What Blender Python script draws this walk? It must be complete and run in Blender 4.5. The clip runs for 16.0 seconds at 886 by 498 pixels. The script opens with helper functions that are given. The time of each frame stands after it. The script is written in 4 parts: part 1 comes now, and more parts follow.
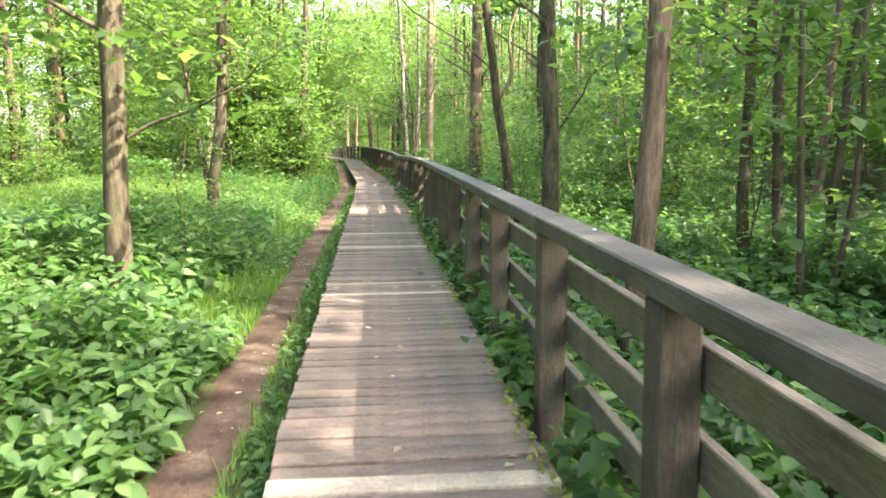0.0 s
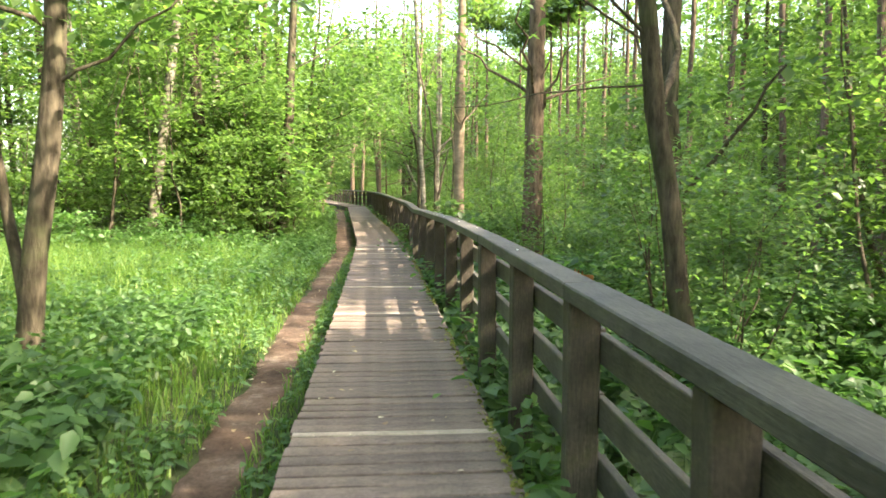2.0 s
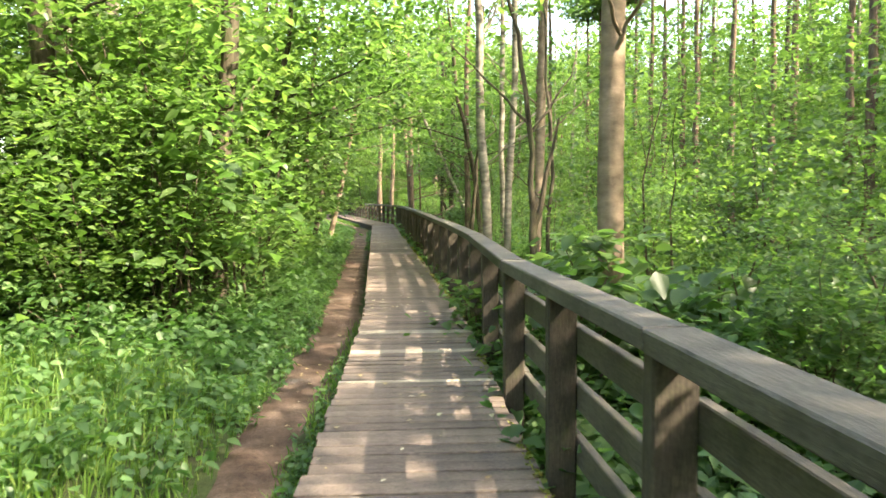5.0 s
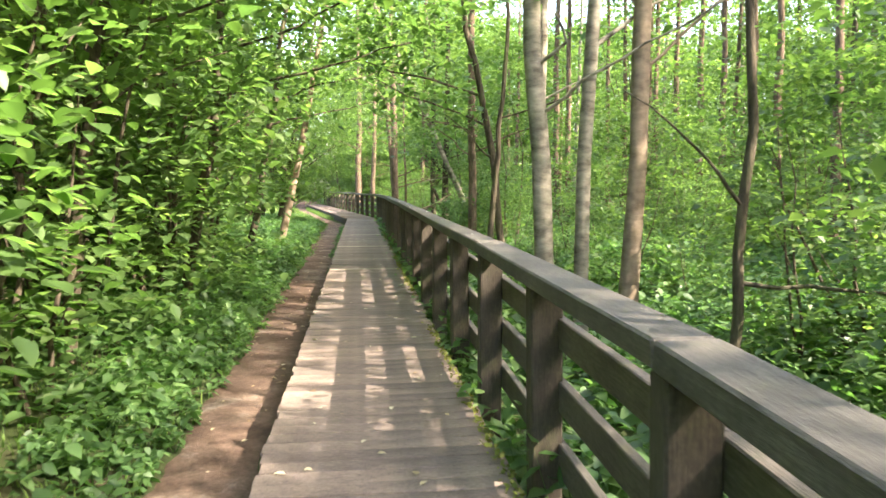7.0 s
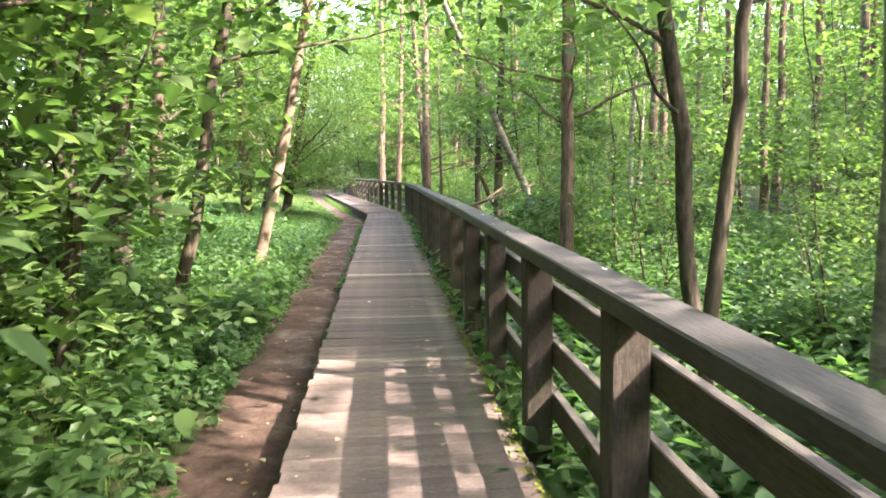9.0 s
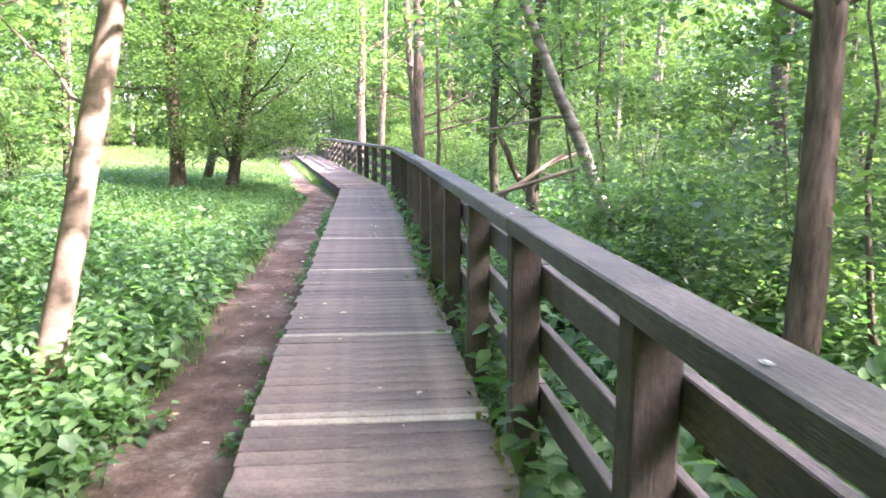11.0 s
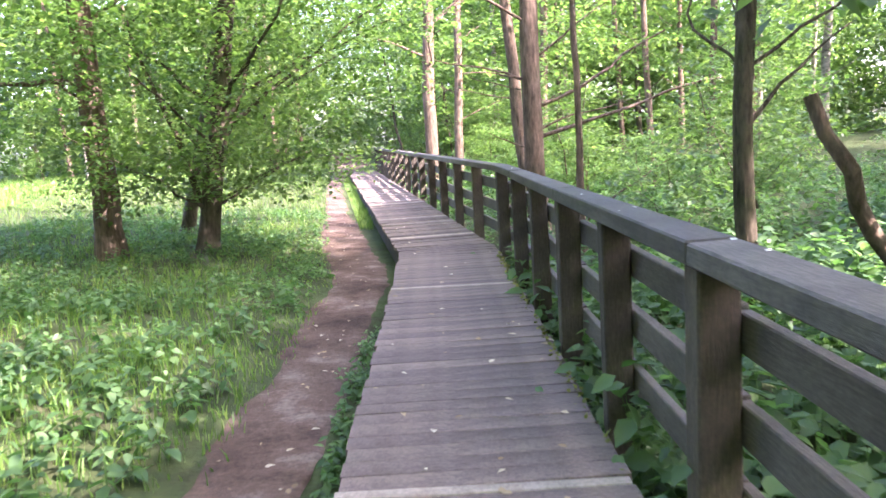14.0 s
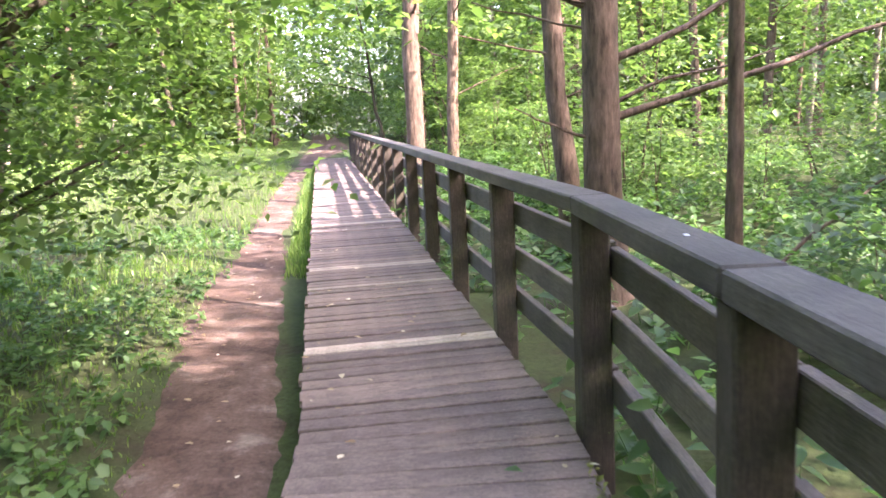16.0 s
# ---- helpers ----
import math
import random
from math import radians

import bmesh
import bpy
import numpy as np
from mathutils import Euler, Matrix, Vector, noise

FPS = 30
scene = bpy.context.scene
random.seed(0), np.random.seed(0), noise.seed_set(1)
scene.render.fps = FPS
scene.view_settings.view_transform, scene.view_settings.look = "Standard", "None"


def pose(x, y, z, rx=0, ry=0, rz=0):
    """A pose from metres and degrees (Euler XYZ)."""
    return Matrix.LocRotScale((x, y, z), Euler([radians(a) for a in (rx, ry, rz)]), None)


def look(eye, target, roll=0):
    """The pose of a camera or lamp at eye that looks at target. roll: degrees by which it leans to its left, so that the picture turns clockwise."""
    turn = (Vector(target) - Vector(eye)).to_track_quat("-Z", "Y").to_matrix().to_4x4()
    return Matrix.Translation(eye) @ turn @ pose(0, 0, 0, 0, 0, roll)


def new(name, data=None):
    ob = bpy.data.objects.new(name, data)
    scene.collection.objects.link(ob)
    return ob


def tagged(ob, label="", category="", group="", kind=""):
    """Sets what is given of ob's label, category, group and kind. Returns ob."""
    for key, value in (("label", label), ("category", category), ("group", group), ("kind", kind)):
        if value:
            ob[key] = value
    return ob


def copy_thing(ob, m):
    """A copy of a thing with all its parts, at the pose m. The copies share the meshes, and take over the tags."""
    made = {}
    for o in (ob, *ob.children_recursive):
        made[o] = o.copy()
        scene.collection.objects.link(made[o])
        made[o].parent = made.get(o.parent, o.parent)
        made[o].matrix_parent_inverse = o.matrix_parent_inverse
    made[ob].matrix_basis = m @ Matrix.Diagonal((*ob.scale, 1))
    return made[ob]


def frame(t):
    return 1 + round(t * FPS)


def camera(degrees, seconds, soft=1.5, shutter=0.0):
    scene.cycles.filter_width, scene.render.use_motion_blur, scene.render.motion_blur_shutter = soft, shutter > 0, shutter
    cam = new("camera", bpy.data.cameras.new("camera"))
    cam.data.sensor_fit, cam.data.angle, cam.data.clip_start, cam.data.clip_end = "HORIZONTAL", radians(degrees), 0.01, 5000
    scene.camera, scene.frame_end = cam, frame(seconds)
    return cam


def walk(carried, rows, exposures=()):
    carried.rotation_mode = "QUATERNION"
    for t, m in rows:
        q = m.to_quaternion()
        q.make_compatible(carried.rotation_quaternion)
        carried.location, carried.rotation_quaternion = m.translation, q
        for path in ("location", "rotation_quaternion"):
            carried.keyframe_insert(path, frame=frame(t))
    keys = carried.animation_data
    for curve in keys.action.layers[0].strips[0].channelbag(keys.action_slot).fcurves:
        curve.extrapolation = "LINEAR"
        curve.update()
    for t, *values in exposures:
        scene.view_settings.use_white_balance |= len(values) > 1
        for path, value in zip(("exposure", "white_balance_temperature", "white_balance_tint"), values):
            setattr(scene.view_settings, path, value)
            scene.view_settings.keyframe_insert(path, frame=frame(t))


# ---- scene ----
cam = camera(60.5, 16.0, soft=1.6, shutter=0.15)
PATH = [
    (0, (-0.804, 0.343, 1.100), (-0.523, 2.303, 0.818), -0.3),
    (0.5, (-0.723, 1.691, 1.121), (-0.424, 3.652, 0.862), -1.1),
    (1, (-0.647, 3.052, 1.120), (-0.369, 5.021, 0.900), 0.4),
    (1.5, (-0.565, 4.507, 1.146), (-0.320, 6.482, 0.953), 0.5),
    (2, (-0.475, 5.944, 1.164), (-0.211, 7.920, 0.994), 0.2),
    (2.5, (-0.318, 7.240, 1.156), (-0.067, 9.216, 0.984), -0.6),
    (3, (-0.216, 8.565, 1.171), (0.013, 10.546, 1.012), -1.3),
    (3.5, (-0.114, 10.023, 1.146), (0.095, 12.007, 1.004), -1.6),
    (6, (0.024, 16.765, 1.103), (0.191, 18.753, 0.968), -0.0),
    (6.5, (0.167, 18.183, 1.073), (0.374, 20.167, 0.935), -1.3),
    (7, (0.239, 19.505, 1.081), (0.457, 21.486, 0.915), -0.3),
    (7.5, (0.280, 20.780, 1.122), (0.501, 22.760, 0.946), -0.5),
    (8, (0.275, 22.126, 1.126), (0.473, 24.108, 0.949), -0.6),
    (8.5, (0.239, 23.575, 1.126), (0.394, 25.561, 0.941), -0.5),
    (11, (0.307, 30.258, 1.157), (0.510, 32.224, 0.845), 0.2),
    (11.5, (0.305, 31.600, 1.140), (0.584, 33.555, 0.822), -0.6),
    (12, (0.279, 32.913, 1.150), (0.583, 34.864, 0.830), -1.0),
    (12.5, (0.203, 34.217, 1.170), (0.429, 36.176, 0.838), -1.9),
    (13, (0.202, 35.468, 1.173), (0.369, 37.435, 0.855), -2.6),
    (13.5, (0.220, 36.686, 1.132), (0.312, 38.659, 0.821), -3.2),
    (14, (0.216, 37.896, 1.129), (0.229, 39.873, 0.831), -3.4),
    (14.5, (0.254, 39.208, 1.116), (0.252, 41.180, 0.786), -3.3),
    (15, (0.300, 40.438, 1.102), (0.307, 42.410, 0.769), -3.5),
    (15.5, (0.355, 41.617, 1.083), (0.394, 43.589, 0.753), -3.1),
    (16, (0.319, 42.799, 1.094), (0.357, 44.769, 0.749), -2.9),
]
SUN, SKY = 3.2, 0.15
EXPOSURES = [(0.0, 3.42, 7300, 9), (2.0, 3.18, 7700, 6), (3.5, 3.15, 8000, 4), (6.0, 3.18, 7500, 7), (7.5, 3.38, 7150, 12), (8.5, 3.42, 6900, 17), (11.0, 4.02, 5950, 34), (13.0, 3.78, 6050, 36), (14.5, 3.74, 6250, 34), (16.0, 3.62, 6500, 36)]
walk(cam, [(t, look(eye, target, roll)) for t, eye, target, roll in PATH], EXPOSURES)

# ---- world and sun ----
SUN_EL, SUN_DIR = radians(43), Vector((0.87, -0.5, 0)).normalized()      # towards the sun, on the ground
world = bpy.data.worlds.new("sky")
scene.world = world
world.use_nodes = True
sky = world.node_tree.nodes.new("ShaderNodeTexSky")
sky.sky_type = "NISHITA"
sky.sun_disc = False
sky.sun_elevation = SUN_EL
sky.sun_rotation = math.atan2(SUN_DIR.x, SUN_DIR.y)
sky.air_density, sky.dust_density, sky.ozone_density = 1.0, 3.0, 1.0
world.node_tree.links.new(sky.outputs[0], world.node_tree.nodes["Background"].inputs[0])
world.node_tree.nodes["Background"].inputs[1].default_value = SKY
sun = new("sun", bpy.data.lights.new("sun", "SUN"))
sun.data.energy, sun.data.angle, sun.data.color = SUN, radians(0.6), (1.0, 0.94, 0.84)
sun.matrix_world = look(SUN_DIR * math.cos(SUN_EL) * 50 + Vector((0, 0, math.sin(SUN_EL) * 50)), (0, 0, 0))


# ---- materials ----
def nodes_of(name):
    m = bpy.data.materials.new(name)
    m.use_nodes = True
    nt = m.node_tree
    return m, nt, nt.nodes["Principled BSDF"], nt.nodes["Material Output"]


def ramp(nt, source, stops):
    r = nt.nodes.new("ShaderNodeValToRGB")
    while len(r.color_ramp.elements) < len(stops):
        r.color_ramp.elements.new(0.5)
    for e, (p, c) in zip(r.color_ramp.elements, stops):
        e.position, e.color = p, (*c, 1)
    nt.links.new(source, r.inputs[0])
    return r.outputs[0]


def noise_tex(nt, scale, detail=4, stretch=(1, 1, 1), rough=0.6):
    co = nt.nodes.new("ShaderNodeTexCoord")
    mp = nt.nodes.new("ShaderNodeMapping")
    mp.inputs["Scale"].default_value = stretch
    n = nt.nodes.new("ShaderNodeTexNoise")
    n.inputs["Scale"].default_value, n.inputs["Detail"].default_value, n.inputs["Roughness"].default_value = scale, detail, rough
    nt.links.new(co.outputs["Object"], mp.inputs[0])
    nt.links.new(mp.outputs[0], n.inputs[0])
    return n.outputs["Fac"]


def mix(nt, kind, fac, a, b):
    x = nt.nodes.new("ShaderNodeMix")
    x.data_type, x.blend_type = "RGBA", kind
    for k, v in ((0, fac), (6, a), (7, b)):
        if isinstance(v, (int, float)):
            x.inputs[k].default_value = v
        elif isinstance(v, tuple):
            x.inputs[k].default_value = (*v, 1)
        else:
            nt.links.new(v, x.inputs[k])
    return x.outputs[2]


def bump(nt, bsdf, height, strength, dist=0.01):
    b = nt.nodes.new("ShaderNodeBump")
    b.inputs["Strength"].default_value, b.inputs["Distance"].default_value = strength, dist
    nt.links.new(height, b.inputs["Height"])
    nt.links.new(b.outputs[0], bsdf.inputs["Normal"])


def wood(name, dark, light, grain, scale=6.0, rough=0.85, moss=0.0):
    """Weathered timber with its grain along the axis that grain leaves unstretched."""
    m, nt, b, _ = nodes_of(name)
    info = nt.nodes.new("ShaderNodeObjectInfo")
    g = noise_tex(nt, scale, 6, tuple(2.6 * k for k in grain), 0.7)
    c = ramp(nt, g, ((0.28, dark), (0.72, light)))
    speck = noise_tex(nt, 70.0, 3, (1, 1, 1), 0.7)
    c = mix(nt, "MULTIPLY", 1.0, c, ramp(nt, speck, ((0.3, (0.72, 0.72, 0.72)), (0.55, (1.0, 1.0, 1.0)), (0.75, (1.25, 1.25, 1.22)))))
    stain = ramp(nt, noise_tex(nt, 2.3, 3), ((0.32, (0.5, 0.5, 0.5)), (0.5, (0.95, 0.94, 0.92)), (0.68, (1.2, 1.17, 1.13))))
    c = mix(nt, "MULTIPLY", 1.0, c, stain)
    tone = ramp(nt, info.outputs["Random"], ((0.0, (0.78, 0.77, 0.78)), (0.5, (0.95, 0.94, 0.93)), (1.0, (1.2, 1.17, 1.14))))
    c = mix(nt, "MULTIPLY", 1.0, c, tone)
    if moss:
        spots = ramp(nt, noise_tex(nt, 5.0, 5), ((0.58, (0, 0, 0)), (0.72, (moss, moss, moss))))
        c = mix(nt, "MIX", spots, c, (0.10, 0.13, 0.03))
    nt.links.new(c, b.inputs["Base Color"])
    b.inputs["Roughness"].default_value = rough
    b.inputs["Specular IOR Level"].default_value = 0.3
    bump(nt, b, g, 0.5, 0.006)
    return m


def leaf(name, stops, through_color, share=0.45, rough=0.5):
    """Thin leaves: a matt front with a little gloss, and light that comes through."""
    m, nt, b, out = nodes_of(name)
    geo = nt.nodes.new("ShaderNodeNewGeometry")
    c = ramp(nt, geo.outputs["Random Per Island"], stops)
    blotch = ramp(nt, noise_tex(nt, 1.1, 2), ((0.3, (0.7, 0.75, 0.7)), (0.7, (1.2, 1.15, 1.1))))
    c = mix(nt, "MULTIPLY", 1.0, c, blotch)
    nt.links.new(c, b.inputs["Base Color"])
    b.inputs["Roughness"].default_value = rough
    b.inputs["Specular IOR Level"].default_value = 0.5
    tr = nt.nodes.new("ShaderNodeBsdfTranslucent")
    nt.links.new(mix(nt, "MULTIPLY", 1.0, c, through_color), tr.inputs[0])
    sh = nt.nodes.new("ShaderNodeMixShader")
    sh.inputs[0].default_value = share
    nt.links.new(b.outputs[0], sh.inputs[1])
    nt.links.new(tr.outputs[0], sh.inputs[2])
    nt.links.new(sh.outputs[0], out.inputs[0])
    return m


def bark(name, dark, light, scale, stretch, strength=0.8, moss=0.0):
    m, nt, b, _ = nodes_of(name)
    g = noise_tex(nt, scale, 6, stretch, 0.65)
    c = ramp(nt, g, ((0.32, dark), (0.68, light)))
    c = mix(nt, "MULTIPLY", 1.0, c, ramp(nt, noise_tex(nt, 1.7, 3), ((0.3, (0.65, 0.67, 0.62)), (0.7, (1.2, 1.17, 1.12)))))
    if moss:
        c = mix(nt, "MIX", ramp(nt, noise_tex(nt, 3.0, 4), ((0.5, (0, 0, 0)), (0.7, (moss, moss, moss)))), c, (0.09, 0.12, 0.04))
    nt.links.new(c, b.inputs["Base Color"])
    b.inputs["Roughness"].default_value = 0.9
    b.inputs["Specular IOR Level"].default_value = 0.2
    bump(nt, b, g, strength, 0.02)
    return m


def soil(name, stops, fine):
    m, nt, b, _ = nodes_of(name)
    big = ramp(nt, noise_tex(nt, 2.2, 8, (1, 1, 1), 0.7), stops)
    grit = noise_tex(nt, fine, 6, (1, 1, 1), 0.75)
    c = mix(nt, "MULTIPLY", 1.0, big, ramp(nt, grit, ((0.3, (0.6, 0.6, 0.6)), (0.7, (1.35, 1.3, 1.25)))))
    nt.links.new(c, b.inputs["Base Color"])
    b.inputs["Roughness"].default_value = 0.95
    b.inputs["Specular IOR Level"].default_value = 0.15
    bump(nt, b, grit, 0.7, 0.03)
    return m


def plain(name, color, rough=0.7):
    m, nt, b, _ = nodes_of(name)
    n = noise_tex(nt, 20, 3)
    nt.links.new(mix(nt, "MULTIPLY", 1.0, color, ramp(nt, n, ((0.3, (0.8, 0.8, 0.8)), (0.7, (1.1, 1.1, 1.1))))), b.inputs["Base Color"])
    b.inputs["Roughness"].default_value = rough
    return m


PLANK = wood("plank_wood", (0.092, 0.070, 0.062), (0.24, 0.188, 0.165), (1.2, 14, 14), 5.0, 0.85)
PALE = wood("pale_plank_wood", (0.27, 0.225, 0.185), (0.47, 0.41, 0.345), (1.2, 14, 14), 5.0, 0.85)
POSTWOOD = wood("post_wood", (0.045, 0.037, 0.030), (0.12, 0.098, 0.078), (14, 14, 1.2), 4.0, 0.85, 0.35)
RAILWOOD = wood("rail_wood", (0.06, 0.053, 0.046), (0.15, 0.133, 0.118), (14, 1.2, 14), 4.0, 0.65, 0.2)
CAPWOOD = wood("cap_wood", (0.050, 0.044, 0.040), (0.122, 0.109, 0.101), (14, 1.2, 14), 4.0, 0.62, 0.10)
BEAM = wood("beam_wood", (0.03, 0.024, 0.02), (0.08, 0.062, 0.05), (14, 1.2, 14), 4.0, 0.9, 0.3)
HERB = leaf("herb_leaf", ((0.0, (0.042, 0.092, 0.028)), (0.5, (0.075, 0.150, 0.050)), (1.0, (0.13, 0.215, 0.08))), (1.5, 1.75, 1.0), 0.5, 0.5)
SHRUBLEAF = leaf("shrub_leaf", ((0.0, (0.048, 0.09, 0.025)), (0.6, (0.086, 0.156, 0.052)), (1.0, (0.145, 0.212, 0.08))), (1.7, 1.85, 1.1), 0.55, 0.42)
TREELEAF = leaf("tree_leaf", ((0.0, (0.048, 0.088, 0.023)), (0.6, (0.088, 0.156, 0.050)), (1.0, (0.155, 0.22, 0.076))), (1.55, 1.7, 0.95), 0.58, 0.42)
GRASS = leaf("grass_blade", ((0.0, (0.06, 0.13, 0.025)), (0.6, (0.115, 0.215, 0.04)), (1.0, (0.20, 0.275, 0.08))), (1.6, 1.6, 0.8), 0.4)
DRYLEAF = leaf("dry_leaf", ((0.0, (0.16, 0.09, 0.035)), (0.6, (0.35, 0.26, 0.14)), (1.0, (0.55, 0.50, 0.38))), (1, 1, 1), 0.2)
DARKBARK = bark("dark_bark", (0.026, 0.020, 0.014), (0.125, 0.10, 0.073), 8.0, (3, 3, 0.7), 1.0, 0.35)
BROWNBARK = bark("brown_bark", (0.05, 0.034, 0.025), (0.205, 0.145, 0.11), 8.0, (3, 3, 0.7), 1.0)
PALEBARK = bark("pale_bark", (0.055, 0.046, 0.036), (0.33, 0.29, 0.245), 4.0, (1.2, 1.2, 2.8), 0.5, 0.15)
TANBARK = bark("tan_bark", (0.13, 0.095, 0.07), (0.31, 0.23, 0.175), 5.0, (1.2, 1.2, 2.2), 0.5, 0.1)
TWIG = bark("twig_bark", (0.05, 0.04, 0.03), (0.13, 0.10, 0.075), 20.0, (2, 2, 0.7), 0.6)
GROUND = soil("forest_soil", ((0.3, (0.045, 0.036, 0.022)), (0.46, (0.045, 0.058, 0.022)), (0.62, (0.055, 0.080, 0.028)), (0.78, (0.085, 0.068, 0.042))), 30)
DIRT = soil("trodden_dirt", ((0.3, (0.042, 0.028, 0.021)), (0.44, (0.080, 0.052, 0.040)), (0.57, (0.135, 0.094, 0.074)), (0.70, (0.25, 0.205, 0.175))), 45)
MOSS = leaf("moss_leaf", ((0.0, (0.10, 0.12, 0.02)), (0.6, (0.18, 0.20, 0.035)), (1.0, (0.26, 0.25, 0.06))), (1, 1, 1), 0.3, 0.8)
SPLINTER = bark("splintered_wood", (0.22, 0.085, 0.03), (0.48, 0.21, 0.08), 8.0, (4, 4, 0.6), 1.0)
WHITE = plain("white_speck", (0.75, 0.75, 0.72))


# ---- mesh helpers ----
def mesh_of(name, verts, faces, material, smooth=False):
    me = bpy.data.meshes.new(name)
    verts = np.asarray(verts, dtype=np.float32)
    faces = np.asarray(faces, dtype=np.int32)
    n, k = faces.shape
    me.vertices.add(len(verts))
    me.vertices.foreach_set("co", verts.ravel())
    me.loops.add(n * k)
    me.loops.foreach_set("vertex_index", faces.ravel())
    me.polygons.add(n)
    me.polygons.foreach_set("loop_start", np.arange(0, n * k, k, dtype=np.int32))
    me.polygons.foreach_set("loop_total", np.full(n, k, dtype=np.int32))
    if smooth:
        me.polygons.foreach_set("use_smooth", np.ones(n, dtype=bool))
    me.update(calc_edges=True)
    me.materials.append(material)
    return me


def part(name, me, parent, label=""):
    ob = new(name, me)
    ob.parent = parent
    return tagged(ob, label)


def thing(name, m, label, category, group="", kind=""):
    ob = new(name)
    ob.empty_display_size = 0.2
    ob.matrix_world = m
    return tagged(ob, label, category, group, kind)


def block(name, sx, sy, sz, material, bevel=0.006, wobble=0.0, seed=0):
    """A sawn timber centred on its own origin, with its edges broken."""
    bm = bmesh.new()
    bmesh.ops.create_cube(bm, size=1.0)
    bmesh.ops.scale(bm, vec=(sx, sy, sz), verts=bm.verts)
    if wobble:
        r = random.Random(seed)
        for v in bm.verts:
            v.co += Vector([r.uniform(-wobble, wobble) for _ in range(3)])
    if bevel:
        bmesh.ops.bevel(bm, geom=bm.edges[:], offset=bevel, segments=1, affect="EDGES")
    me = bpy.data.meshes.new(name)
    bm.to_mesh(me)
    bm.free()
    me.materials.append(material)
    return me


def tube(points, radii, sides=9, rough=0.0, seed=0):
    """Rings along a line of points: vertices and quads."""
    rng = np.random.default_rng(seed)
    pts = np.asarray(points, float)
    n = len(pts)
    ang = np.linspace(0, 2 * np.pi, sides, endpoint=False)
    verts = []
    for i in range(n):
        d = pts[min(i + 1, n - 1)] - pts[max(i - 1, 0)]
        d = d / (np.linalg.norm(d) + 1e-9)
        a = np.cross(d, (0.31, 0.95, 0.05)) if abs(d[1]) < 0.9 else np.cross(d, (1, 0, 0))
        a /= np.linalg.norm(a)
        b = np.cross(d, a)
        rr = radii[i] * (1 + rng.normal(0, rough, sides))
        verts.append(pts[i] + np.outer(np.cos(ang) * rr, a) + np.outer(np.sin(ang) * rr, b))
    faces = [(i * sides + j, i * sides + (j + 1) % sides, (i + 1) * sides + (j + 1) % sides, (i + 1) * sides + j) for i in range(n - 1) for j in range(sides)]
    return np.concatenate(verts), np.array(faces)


def curve_points(a, b, n, sway, seed):
    """A line from a to b that sways on the way, and starts true."""
    rng = np.random.default_rng(seed)
    t = np.linspace(0, 1, n)[:, None]
    p = np.asarray(a, float) * (1 - t) + np.asarray(b, float) * t
    off = np.cumsum(rng.normal(0, sway, (n, 3)), 0)
    off -= off[0]
    off[:, 2] *= 0.3
    return p + off


def limb(name, a, b, r0, r1, material, seed, sway=0.03, n=7, sides=6):
    v, f = tube(curve_points(a, b, n, sway, seed), np.linspace(r0, r1, n), sides, 0.06, seed)
    return mesh_of(name, v, f, material, True)


def leaf_arrays(base, yaw, pitch, roll, length, width=0.55, fine=True):
    """Folded pointed leaves that grow from base, rounder where fine is set."""
    n = len(base)
    d = np.stack([np.cos(yaw) * np.cos(pitch), np.sin(yaw) * np.cos(pitch), np.sin(pitch)], 1)
    s = np.stack([-np.sin(yaw), np.cos(yaw), np.zeros(n)], 1)
    u = np.cross(d, s)
    side = s * np.cos(roll)[:, None] + u * np.sin(roll)[:, None]
    up = np.cross(d, side)
    L = length[:, None]
    half = side * L * width * 0.5
    lift = up * L * 0.07
    if not fine:
        mid = base + d * L * 0.42
        v = np.stack([base, mid + half + lift, base + d * L - up * L * 0.06, mid - half + lift], 1).reshape(-1, 3)
        i = np.arange(n)[:, None] * 4
        return v, np.concatenate([i + np.array([0, 1, 2]), i + np.array([0, 2, 3])], 1).reshape(-1, 3)
    one, two = base + d * L * 0.28, base + d * L * 0.62
    v = np.stack([base, one + half + lift, two + half * 0.78 + lift * 0.6, base + d * L - up * L * 0.08, two - half * 0.78 + lift * 0.6, one - half + lift], 1).reshape(-1, 3)
    i = np.arange(n)[:, None] * 6
    f = np.concatenate([i + np.array(k) for k in ((0, 1, 2), (0, 2, 3), (0, 3, 4), (0, 4, 5))], 1).reshape(-1, 3)
    return v, f


def leaf_cloud(name, base, rng, length, material, tilt=0.32, width=0.62):
    n = len(base)
    v, f = leaf_arrays(base, rng.uniform(0, 2 * np.pi, n), rng.normal(-0.25, tilt, n), rng.normal(0, tilt, n), length * rng.uniform(0.65, 1.3, n), width, material is not TREELEAF)
    return mesh_of(name, v, f, material)


# ---- the plan: the boardwalk's middle line, by y ----
LINE_Y = (-16.0, 14.5, 21.3, 45.2, 66.0, 140.0)
LINE_X = (-1.525, 0.02, 0.315, 0.32, -2.45, -12.3)


def cx(y):
    return np.interp(y, LINE_Y, LINE_X)


def heading(y):
    return np.arctan2(-(cx(y + 0.4) - cx(y - 0.4)), 0.8)


def on_deck(y, off, z=0.0):
    h = float(heading(y))
    return Vector((float(cx(y)) + off * math.cos(h), y + off * math.sin(h), z))


